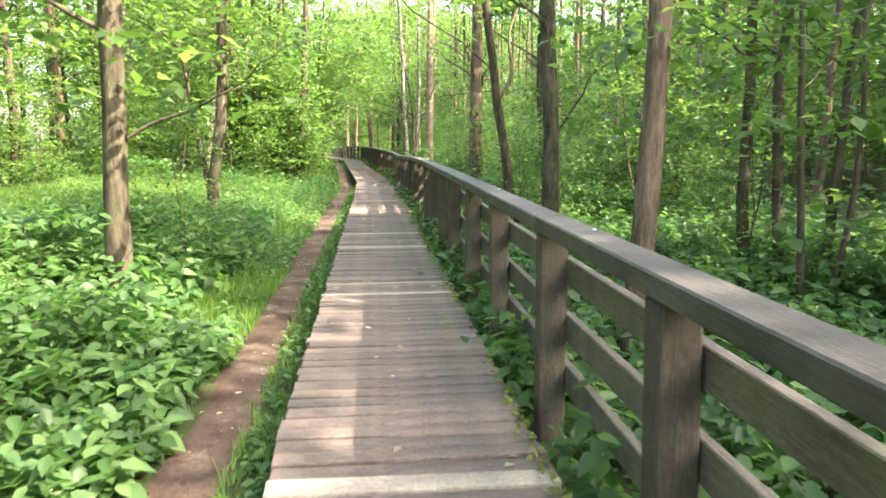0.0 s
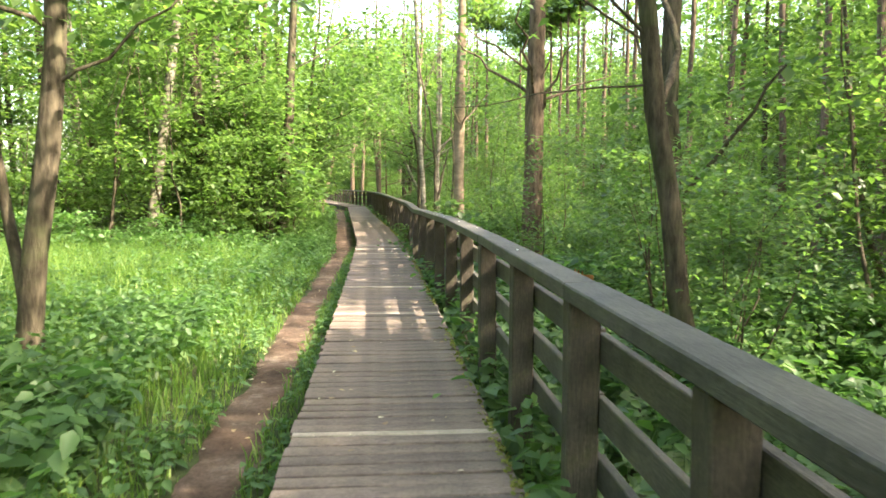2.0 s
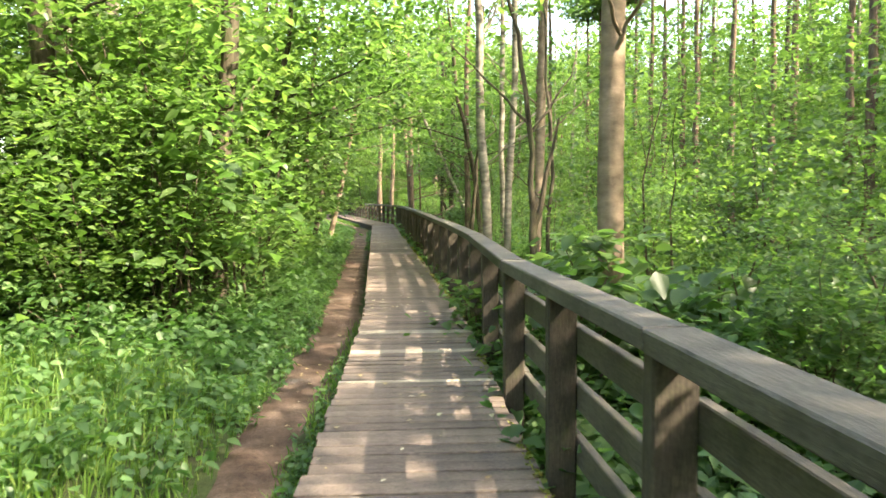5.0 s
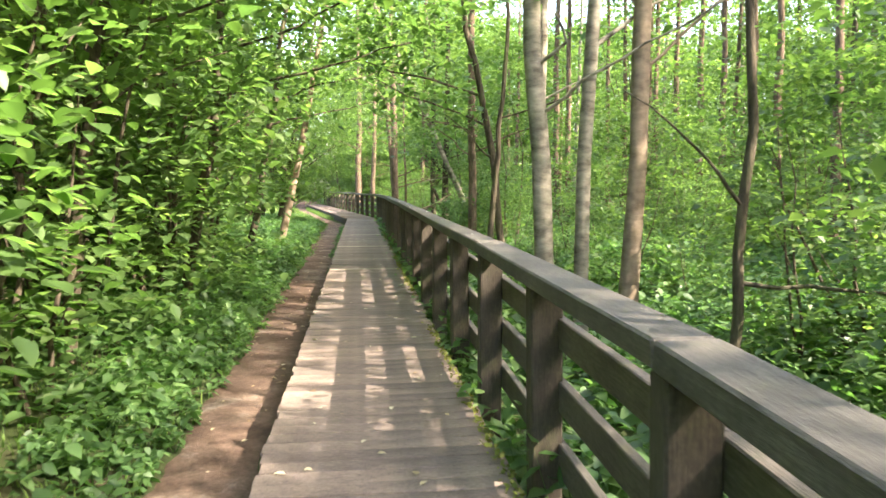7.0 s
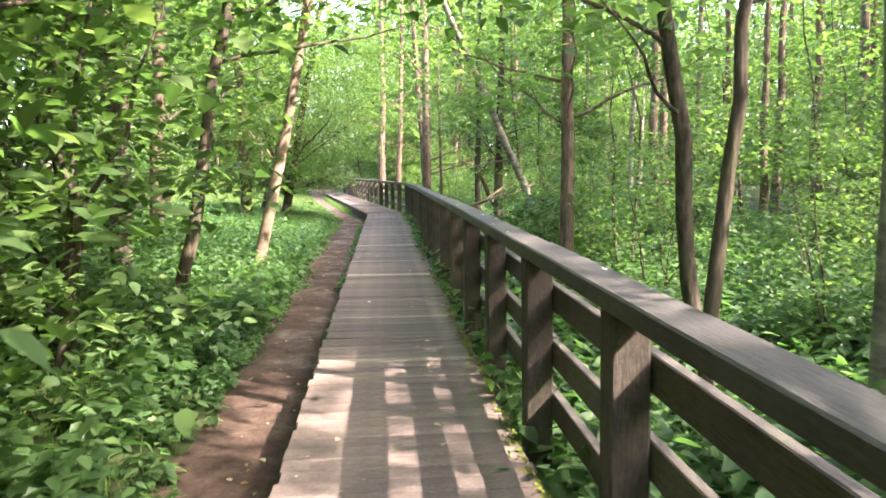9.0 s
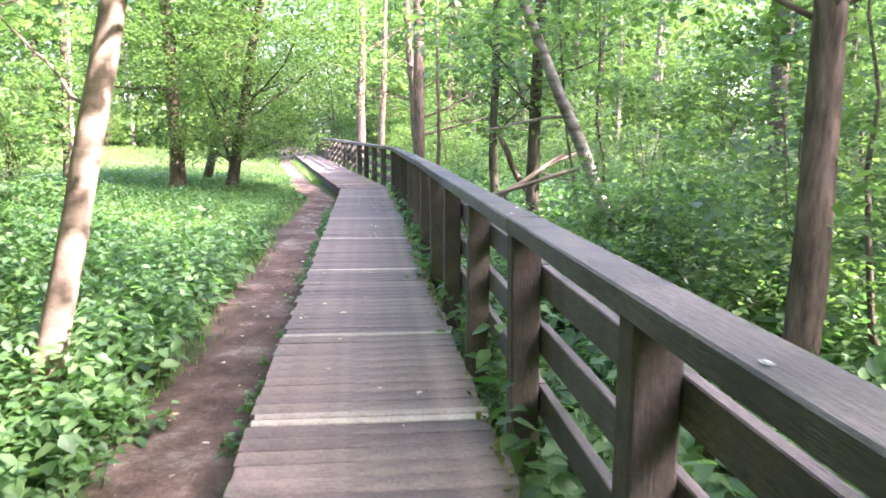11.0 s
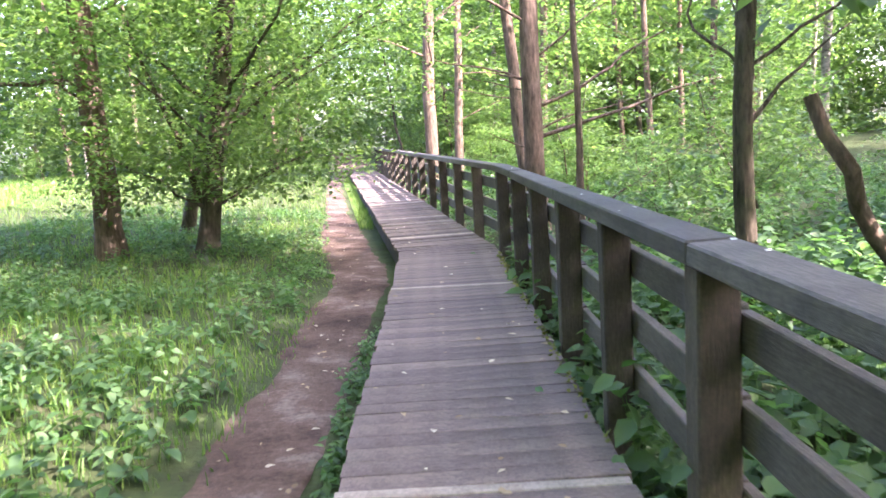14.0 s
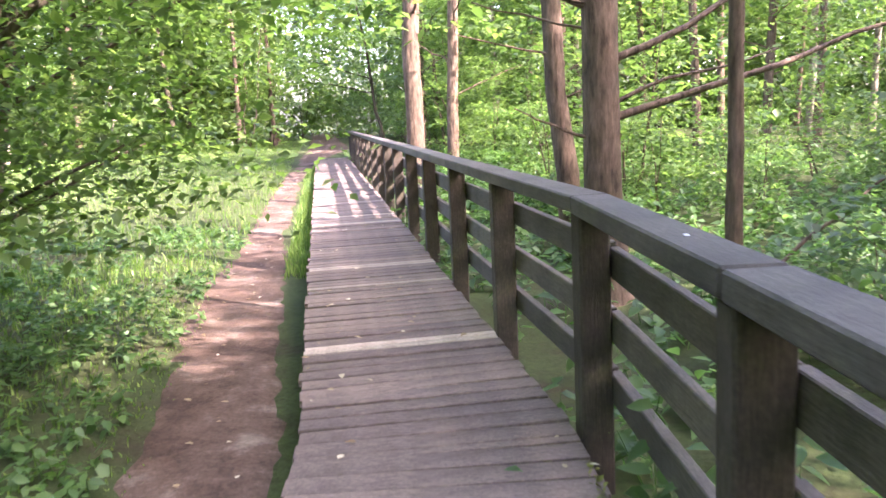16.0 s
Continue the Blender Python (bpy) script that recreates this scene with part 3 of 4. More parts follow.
for k in range(5):
    a = k * 1.3
    part("splinter", limb("splinter", (0.05 + 0.025 * math.cos(a), 0.02 + 0.025 * math.sin(a), 0.87), (0.05 + 0.02 * math.cos(a), 0.02 + 0.03 * math.sin(a), 0.95 + 0.012 * (k % 3)), 0.02, 0.003, SPLINTER, 406 + k, 0.004, 4, 5), stump)

# ---- tall wood to both sides, whose crowns shade the walk ----
TALL = []
for k, (mat, lab) in enumerate(((BROWNBARK, BROWN), (DARKBARK, DARK), (PALEBARK, LIGHT), (DARKBARK, DARK), (BROWNBARK, BROWN), (PALEBARK, LIGHT))):
    limbs = tuple((1.6 + 0.7 * i + 0.3 * k % 1, (i * 137 + k * 50) % 360, 1.3, 0.5, 0.022) for i in range(4))
    ob = tree_thing("tree", 0, -60 - k * 8, 0.10 + 0.015 * (k % 3), 13, (0.4 * math.cos(k), 0.4 * math.sin(k)), mat, 60 + k, lab, limbs, (3.0, 12, 2.7, 74, 40, 0.18))
    TALL.append(ob)
rng = random.Random(7)
spots = []


def free_spot(x, y, gap):
    u = x - float(cx(y))
    if -1.9 < u < 1.7 or any((x - a) ** 2 + (y - b) ** 2 < gap * gap for a, b in spots):
        return False
    spots.append((x, y))
    return True


# bands of (count, x range, y range): set back from the walk, open over the meadow and the clearing
BANDS = ((9, (12, 20), (-9, 6)), (12, (14, 23), (3, 15)), (14, (14, 23), (13, 26)), (16, (14, 24), (25.0, 43)), (9, (13, 23), (43, 58)), (10, (5, 16), (58, 80)),
         (9, (-14, -4.5), (-8, 8)), (8, (-16, -7.5), (8, 20)), (12, (-14, -3.2), (20, 34)), (8, (-14, -6.5), (32, 43)), (6, (-34, -24), (46, 66)), (8, (-18, -6), (70, 95)), (6, (-16, -9), (69, 88)), (6, (3, 8), (62, 78)), (6, (16, 26), (-5, 60)), (10, (-26, -15), (0, 60)))
for count, (x0, x1), (y0, y1) in BANDS:
    made = 0
    for _ in range(count * 6):
        x, y = rng.uniform(x0, x1), rng.uniform(y0, y1)
        if made < count and free_spot(x, y, 1.5):
            made += 1
            s = rng.uniform(0.85, 1.2)
            copy_thing(rng.choice(TALL), pose(x, y, float(ground_z(x, y)), 0, 0, rng.uniform(0, 360)) @ Matrix.Diagonal((s, s, s, 1)))
# the last two stand out of view, added to shade the herbs on the left
for x, y in ((-2.5, 33.2), (-5.6, 38.9), (0.9, 58.2), (0.3, 63.6), (-3.3, 28.5), (8.0, -2.5), (7.0, 4.4)):
    spots.append((x, y))
    copy_thing(TALL[int(y) % 6], pose(x, y, float(ground_z(x, y)), 0, 0, 77 * y))
# pines added beside the walk; crowns above the view keep sun off the boards
pine = tree_thing("tree", 9.0, -5.5, 0.09, 10.2, (0.1, 0.1), BROWNBARK, 77, "slender tall pine added for the shade of its small high crown", ((5.5, 40, 0.8, 0.3, 0.012), (6.8, 200, 0.7, 0.3, 0.012)), (8.5, 9.9, 1.1, 48, 50, 0.17))
for y in [-5.5 + 1.45 * k for k in range(1, 9)] + [25.6 + 1.4 * k for k in range(15)]:
    x = 9.0 + rng.uniform(-0.35, 0.35)
    spots.append((x, y))
    copy_thing(pine, pose(x, y + rng.uniform(-0.2, 0.2), float(ground_z(x, y)), 0, 0, rng.uniform(0, 360)))
# looser pines, likewise added, so that only flecks of sun reach the boards
airy = tree_thing("tree", 9.2, 8.6, 0.08, 11.8, (0.1, 0.1), BROWNBARK, 78, "slender tall pine added for the broken shade of its thin airy crown", ((5.2, 80, 0.8, 0.3, 0.012), (6.9, 260, 0.7, 0.3, 0.012)), (8.0, 11.2, 1.3, 27, 36, 0.17))
for k in range(8):
    y = 10.4 + 1.85 * k
    x = 9.0 + rng.uniform(-0.5, 0.5)
    spots.append((x, y))
    copy_thing(airy, pose(x, y, float(ground_z(x, y)), 0, 0, rng.uniform(0, 360)))
# two more added pines, whose high crowns shade the ground left of the path
for y in (39.4, 40.8):
    x = 5.9 + rng.uniform(-0.5, 0.5)
    spots.append((x, y))
    copy_thing(pine, pose(x, y, float(ground_z(x, y)), 0, 0, rng.uniform(0, 360)))
for k, ob in enumerate(TALL):
    x, y = (-10.5, 15.5, 16, -13, 9, -9)[k], (2.5, 33, 22, 30, 62, 41)[k]
    ob.matrix_world = pose(x, y, float(ground_z(x, y)), 0, 0, 40 * k)

# ---- shrubs and young trees ----
SHRUBS = []
for k in range(5):
    ob = thing("shrub", pose(0, -50, 0), "leafy green hazel shrub with thin stems", "shrub", "shrubs of the wood")
    shrub_parts(ob, 90 + k, 1.9 + 0.25 * k, 1.15, 46, 30, 0.118, SHRUBLEAF)
    SHRUBS.append(ob)
YOUNG = []
for k in range(4):
    ob = thing("young_tree", pose(0, -50, 0), "slender young maple with leaves in flat layers", "young tree", "young trees of the wood")
    shrub_parts(ob, 120 + k, 4.6 + 0.4 * k, 1.6, 88, 30, 0.125, TREELEAF, 2, 0.14, 0.27)
    YOUNG.append(ob)
HEDGE = []
for k in range(3):
    ob = thing("hazel_bush", pose(0, -50, 0), "tall dense hazel bush with broad leaves in layers", "shrub", "hazel bushes by the path")
    shrub_parts(ob, 180 + k, 3.3 + 0.3 * k, 1.25, 82, 30, 0.1, SHRUBLEAF, 5, 0.08, 0.28)
    HEDGE.append(ob)
LOW = []
for k in range(3):
    ob = thing("bramble_clump", pose(0, -50, 0), "low green bramble clump on the forest floor", "bramble", "bramble clumps")
    shrub_parts(ob, 150 + k, 0.85, 0.9, 36, 28, 0.105, HERB, 3, 0.05, 0.17)
    LOW.append(ob)
used = set()


def plant(kind, x, y, s, turn):
    m = pose(x, y, float(ground_z(x, y)) - 0.02, 0, 0, turn) @ Matrix.Diagonal((s, s, s, 1))
    ob = kind[int(turn) % len(kind)]
    if ob.name not in used:
        used.add(ob.name)
        ob.matrix_world = m
        return
    copy_thing(ob, m)


rng = random.Random(21)
# kind, count, distance from the middle line, y, size
GROVES = ((SHRUBS, 5, (-7.5, -2.6), (21.9, 23.5), (0.6, 1.0)), (YOUNG, 5, (-9, -5.4), (19.5, 22), (0.4, 0.8)), (LOW, 12, (-8, -2.2), (18.2, 20.5), (0.5, 1.0)), (SHRUBS, 7, (-5.0, -2.8), (21.9, 33.5), (0.7, 1.0)), (YOUNG, 10, (-7, -2.4), (22, 33), (0.7, 1.1)),
          (YOUNG, 9, (-8, -3.6), (-3, 9), (0.6, 1.0)), (SHRUBS, 10, (-9, -4.5), (-3, 10), (0.7, 1.1)), (YOUNG, 8, (-12, -7), (9, 19), (0.8, 1.2)), (SHRUBS, 9, (-11, -6.5), (9, 19), (0.8, 1.2)),
          (SHRUBS, 14, (-10, -5), (31, 46), (0.7, 1.0)), (YOUNG, 12, (-12, -5.5), (31, 45), (0.8, 1.1)), (LOW, 16, (-4.5, -1.9), (-2, 9), (0.6, 0.9)), (LOW, 14, (-5, -1.9), (24, 40), (0.5, 0.9)),
          (LOW, 30, (1.35, 4.0), (-2, 21), (0.6, 1.1)), (SHRUBS, 6, (3.2, 7), (-1, 15), (0.45, 0.7)), (YOUNG, 5, (2.8, 4.8), (-4, 8), (0.8, 1.1)), (YOUNG, 12, (4.6, 12), (0, 17), (0.7, 1.2)), (YOUNG, 14, (8, 15), (10, 46), (0.9, 1.4)), (YOUNG, 16, (11, 18), (-2, 56), (1.2, 1.7)), (YOUNG, 8, (-17, -11), (-2, 20), (1.1, 1.5)), (SHRUBS, 4, (3.2, 6.5), (13, 21), (0.45, 0.7)),
          (SHRUBS, 5, (5.0, 9), (21, 33), (0.6, 0.9)), (YOUNG, 8, (4.4, 10), (20, 34), (0.7, 1.1)), (LOW, 18, (1.4, 3.5), (21, 34), (0.5, 0.9)),
          (SHRUBS, 6, (3.6, 7), (33.5, 44), (0.4, 0.7)), (YOUNG, 4, (2.9, 4.6), (27, 44), (0.7, 1.0)), (YOUNG, 7, (4.4, 10), (34, 46), (0.6, 1.0)), (YOUNG, 8, (3.0, 8), (46, 60), (0.6, 0.95)), (SHRUBS, 12, (2.6, 7), (45, 62), (0.6, 0.9)), (LOW, 14, (1.4, 3.5), (44, 62), (0.6, 0.9)),
          (SHRUBS, 12, (-34, -24), (48, 66), (0.9, 1.4)), (YOUNG, 6, (-16, -9), (70, 80), (0.9, 1.3)), (YOUNG, 14, (1.8, 9), (62, 84), (0.8, 1.3)), (YOUNG, 6, (-8, -4), (76, 100), (0.9, 1.4)), (YOUNG, 8, (1.6, 7), (80, 110), (0.9, 1.4)))
for kind, count, (u0, u1), (y0, y1), (s0, s1) in GROVES:
    for _ in range(count):
        y = rng.uniform(y0, y1)
        plant(kind, float(cx(y)) + rng.uniform(u0, u1), y, rng.uniform(s0, s1), rng.uniform(0, 360))
# the leafy wall along the path, and leaves between the trunks beyond the fence
for k in range(9):
    y = 21.9 + 1.15 * k
    plant(HEDGE, float(cx(y)) - (2.5 if k < 3 else 2.3) - rng.uniform(-0.1, 0.3), y, rng.uniform(0.85, 1.15), rng.uniform(0, 360))
for x, y, s in ((-2.1, 21.3, 0.6), (-2.7, 21.6, 0.6), (-4.6, 22.3, 0.9), (-5.6, 21.6, 0.8), (-3.6, 23.2, 1.1)):
    plant(HEDGE, x, y, s, rng.uniform(0, 360))
for y, u, s in ((10.6, 2.2, 0.45), (12.1, 2.4, 0.5), (17.8, 2.1, 0.4), (22.4, 2.6, 0.45), (26.3, 1.7, 0.3), (31.6, 2.4, 0.45)):
    plant(HEDGE, float(cx(y)) + u, y, s, rng.uniform(0, 360))
for k in range(11):
    y = 11.5 + 2.5 * k
    plant(YOUNG, float(cx(y)) + rng.uniform(2.9, 4.4), y, rng.uniform(0.6, 0.82), rng.uniform(0, 360))
for x, y, s in ((-2.6, 20.9, 0.62), (-3.4, 20.3, 0.8), (-4.7, 20.0, 0.85), (-6.0, 19.6, 0.9), (-2.1, 21.5, 0.7)):
    plant(YOUNG, x, y, s, rng.uniform(0, 360))
# sprays that reach over the path and against the fence
for x, y, s, kind in ((3.0, 23.9, 0.6, YOUNG), (2.75, 21.5, 0.55, YOUNG), (2.9, 26.8, 0.6, YOUNG), (-2.15, 7.4, 0.46, YOUNG), (-2.75, 4.7, 0.5, YOUNG), (-3.2, 9.3, 0.5, YOUNG), (2.2, 17.6, 0.55, SHRUBS), (2.0, 15.2, 0.6, YOUNG), (3.7, 15.6, 0.8, YOUNG), (4.3, 13.2, 0.9, YOUNG), (3.3, 18.6, 0.75, YOUNG), (2.3, 36.0, 0.6, SHRUBS), (2.7, 36.7, 0.55, YOUNG), (3.0, 35.7, 0.7, SHRUBS), (2.4, 35.0, 0.5, SHRUBS), (2.9, 34.6, 0.6, YOUNG)):
    plant(kind, x, y, s, rng.uniform(0, 360))

for x, y, s in ((0.10, 2.4, 0.36), (0.22, 4.05, 0.3), (0.55, 10.3, 0.25), (0.78, 20.5, 0.36), (0.72, 19.3, 0.3), (0.98, 25.1, 0.25), (1.0, 33.6, 0.36), (0.97, 36.9, 0.4), (1.0, 38.2, 0.4), (0.98, 34.9, 0.34), (1.0, 41.0, 0.28)):
    plant(LOW, x, y, s, rng.uniform(0, 360))
# young trees that close the tunnel above the walk, farther on
for x, y, s in ((2.6, 51.5, 1.0), (2.2, 53.5, 1.1), (1.6, 58.5, 1.15), (1.2, 62, 1.2), (1.4, 68.0, 1.3), (0.6, 73, 1.4), (-8.2, 80, 1.5), (-0.6, 84, 1.6), (-8.2, 97, 1.8), (-6.2, 104, 1.9), (-9.5, 112, 2.0), (-7.5, 120, 2.0)):
    plant(YOUNG, x, y, s, rng.uniform(0, 360))

# boughs that arch over the walk from trees on both sides
ARCH = []
for k in range(3):
    ob = tree_thing("tree", 0, -70 - 6 * k, 0.05, 6.5, (0.9, 0.1), DARKBARK, 470 + k, "slender leaning broadleaf tree whose leafy boughs arch over the walk", ((2.2, 10, 1.7, 0.5, 0.018), (2.6, -20, 1.9, 0.6, 0.018), (1.8, 60, 1.1, 0.5, 0.014)), bend=0.03)
    r = np.random.default_rng(480 + k)
    t = r.uniform(0.05, 1, 70)
    c = np.stack([0.3 + 2.3 * t, r.normal(0, 0.75, 70) * (0.5 + t), 2.55 + 0.5 * t + r.uniform(-0.25, 2.4, 70)], 1)
    part("crown", leaf_cloud("crown", clumps(c, 30, 0.3, r, 0.2), r, 0.12, SHRUBLEAF), ob)
    ARCH.append(ob)
for k, (u, y, side) in enumerate(((-1.9, 27.6, 0), (1.9, 29.4, 180), (-1.8, 31.3, 20), (1.7, 65.5, 180), (-2.1, 24.9, 350))):
    m = pose(float(cx(y)) + u, y, float(ground_z(cx(y) + u, y)) - 0.03, 0, 0, side)
    if k < 3:
        ARCH[k].matrix_world = m
    else:
        copy_thing(ARCH[k % 3], m)

# broad-leaved sprays close to the walk
for x, y, h, rad, ll, seed, n in ((-1.75, 21.35, 2.3, 0.8, 0.15, 491, 34), (-1.55, 22.6, 2.2, 0.7, 0.13, 492, 28), (1.28, 18.75, 1.2, 0.45, 0.14, 493, 18), (1.4, 19.9, 1.05, 0.45, 0.13, 494, 16), (1.75, 18.2, 1.1, 0.45, 0.13, 496, 16), (0.80, 20.5, 0.66, 0.17, 0.105, 497, 7), (0.84, 21.0, 0.5, 0.15, 0.10, 498, 5), (-1.55, 23.9, 2.0, 0.6, 0.11, 495, 24)):
    ob = thing("sapling", pose(x, y, float(ground_z(x, y)) - 0.02), "young maple with broad light green leaves in flat sprays", "young tree", "broad-leaved saplings")
    shrub_parts(ob, seed, h, rad, n, 16, ll, SHRUBLEAF, 3, 0.3, 0.16)

# ---- far woods: a deep ring of foliage behind everything ----
rng = np.random.default_rng(33)
for name, (x0, x1), (y0, y1), count, top in (("far_woods", (-45, -17), (-12, 46), 1100, 11), ("far_woods", (-60, -36), (46, 80), 500, 11), ("far_woods", (24, 48), (-12, 95), 2800, 13), ("far_woods", (-40, 40), (94, 125), 1700, 18), ("far_woods", (-26, -9), (76, 94), 600, 15), ("far_woods", (-1.5, 24), (76, 94), 800, 15), ("far_woods", (-40, 40), (-40, -14), 400, 12)):
    c = np.stack([rng.uniform(x0, x1, count), rng.uniform(y0, y1, count), top * rng.uniform(0.0, 1, count) ** 1.1], 1)
    ob = new(name, leaf_cloud(name, clumps(c, 60, 0.9, rng, 0.5), rng, 0.45, TREELEAF, 0.5))
    tagged(ob, "dense green foliage of the wood farther off", "woodland", kind="stuff")

# ---- undergrowth and grass ----
x, y = scatter(4000, -6.5, -1.4, -3, 10.5, 1)
herbs("nettles", x, y, 0.40, 0.135, 9, 201, "dense green nettles and broad-leaved herbs")
x, y = scatter(640, -1.5, -1.0, -3, 5.4, 62)
herbs("nettles", x, y, 0.26, 0.11, 8, 214, "green nettles leaning over the dirt path")
x, y = scatter(900, -1.9, -1.0, 6, 19, 2, 0.5)
herbs("nettles", x, y, 0.22, 0.07, 7, 202, "low green herbs along the dirt path")
x, y = scatter(3000, -6.5, -1.5, 9.5, 19, 3, 0.2)
herbs("nettles", x, y, 0.30, 0.095, 8, 203, "green herbs growing through the meadow grass")
x, y = scatter(1900, -5, -1.45, 9.0, 13.5, 71, 0.1)
herbs("nettles", x, y, 0.36, 0.085, 9, 216, "light green broad-leaved herbs at the meadow's near edge")
x, y = scatter(1300, -1.6, -0.95, 18.5, 34, 63)
herbs("verge_herbs", x, y, 0.13, 0.07, 7, 215, "low green herbs along the edge of the dirt path", lean=0.4)
x, y = scatter(2400, -4.5, -1.2, 18.5, 33, 4, 0.1)
herbs("nettles", x, y, 0.34, 0.11, 8, 204, "green herbs under the shrubs beside the path")
x, y = scatter(3300, -6.5, -1.1, 31, 39.0, 5)
herbs("nettles", x, y, 0.34, 0.098, 10, 205, "dense green nettles beside the dirt path")
x, y = scatter(1500, -6.5, -1.3, 38.5, 44, 61, 0.3)
herbs("nettles", x, y, 0.22, 0.075, 8, 213, "light green herbs and grass beside the dirt path")
x, y = scatter(2600, -6.5, -1.2, 43.5, 52, 6, 0.4)
herbs("nettles", x, y, 0.13, 0.065, 7, 206, "low green herbs under the trees")
x, y = scatter(7000, 0.50, 6.0, -3, 22, 7)
herbs("nettles", x, y, 0.40, 0.13, 8, 207, "green nettles and ivy below the fence")
x, y = scatter(9000, 0.52, 7.5, 21, 45, 8)
herbs("nettles", x, y, 0.42, 0.13, 8, 208, "green nettles and ivy below the fence")
x, y = scatter(4600, 0.52, 10, 45, 70, 9, 0.1)
herbs("nettles", x, y, 0.30, 0.12, 7, 209, "green herbs below the fence")
x, y = scatter(1100, 0.47, 0.75, -2, 45, 10, 0.45)
herbs("ivy", x, y, 0.24, 0.095, 7, 210, "leafy shoots that push up between boards and fence", lean=0.5)
x, y = scatter(520, -0.66, -0.5, -2, 20, 11, 0.3)
herbs("verge_herbs", x, y, 0.12, 0.06, 7, 211, "narrow strip of low green herbs at the boards' edge", lean=0.4)
x, y = scatter(300, -0.62, -0.5, 33, 43, 12, 0.2)
herbs("verge_herbs", x, y, 0.11, 0.055, 6, 212, "narrow strip of low green herbs at the boards' edge", lean=0.4)
x, y = scatter(46000, -6.5, -1.0, 7.5, 19.5, 13)
grass("meadow_grass", x, y, np.interp(x - cx(y), (-3.2, -1.7, -1.0), (0.36, 0.24, 0.10)), 221, "tall sunlit meadow grass, yellow-green")
x, y = scatter(9000, -1.75, -0.95, 4.7, 8, 14)
grass("path_grass", x, y, 0.12, 222, "short grass along the dirt path")
x, y = scatter(9000, -2.6, -1.0, 19, 34, 15, 0.3)
grass("path_grass", x, y, 0.09, 223, "short grass along the dirt path")
x, y = scatter(52000, -5.5, -0.95, 34, 50, 16, 0.1)
grass("path_grass", x, y, np.interp(y, (36, 40, 43, 46), (0.16, 0.19, 0.13, 0.07)) * np.interp(x - cx(y), (-2.2, -1.2), (1, 0.45)), 224, "grass between nettles beside the dirt path")
x, y = scatter(60000, -24, -9, 47, 80, 20)
grass("meadow_grass", x, y, 0.22, 228, "pale sunlit grass of the open meadow", width=0.014)
x, y = scatter(36000, -9, -1.2, 49, 92, 17)
grass("meadow_grass", x, y, 0.14, 225, "bright sunlit grass of the clearing")
x, y = scatter(4000, -0.72, -0.5, 49.2, 66, 18)
grass("verge_grass", x, y, 0.14, 226, "green grass strip at the boards' edge")
x, y = scatter(3500, -0.72, -0.5, -3, 22, 19)
grass("verge_grass", x, y, 0.11, 227, "green grass strip at the boards' edge")

rng = np.random.default_rng(61)
y = rng.uniform(-2, 45, 5200)
y = y[np.sin(y * 0.9) + np.sin(y * 2.3 + 1) + rng.normal(0, 0.7, len(y)) > -0.2]
u = 0.475 - np.abs(rng.normal(0, 0.022, len(y)))
x = cx(y) + u
v, f = leaf_arrays(np.stack([x, y, 0 * x + 0.002], 1), rng.uniform(0, 6.3, len(x)), rng.uniform(0.1, 0.9, len(x)), rng.normal(0, 0.5, len(x)), 0.024 * rng.uniform(0.5, 1.4, len(x)), 0.8)
tagged(new("moss", mesh_of("moss", v, f, MOSS)), "yellow-green moss along the edge of the boards", "moss", kind="stuff")

# ---- fence ----
POST_Y = [-4.5 + 1.305 * k for k in range(5)] + [2.02, 3.37, 4.74, 6.01, 7.38, 8.55, 9.73, 11.02, 12.26, 13.45, 14.65, 15.85, 17.05, 18.24, 19.5, 20.85, 22.1, 23.27, 24.42, 25.72, 26.9, 28.1, 29.3, 30.5, 31.7, 32.95,
          34.15, 35.31, 36.42, 37.5, 38.6, 39.7, 40.75, 41.79, 42.86, 44.05, 45.29] + [46.6 + 1.32 * k for k in range(15)]


def fence_off(y):
    return float(np.interp(y, (0, 6, 12, 16, 18.5, 22, 50, 66), (0.55, 0.60, 0.62, 0.54, 0.48, 0.525, 0.525, 0.50)))


def cap_low(y):
    """Height of the top rail's underside above the boards."""
    return float(np.interp(y, (2, 8, 13, 18.5, 22, 25, 31.5, 34, 38, 41, 44.5), (0.722, 0.75, 0.772, 0.706, 0.735, 0.74, 0.78, 0.77, 0.786, 0.758, 0.742)))


POST_ME = [block("post", 0.112, 0.10, 1.12, POSTWOOD, 0.007, 0.004, k) for k in range(4)]


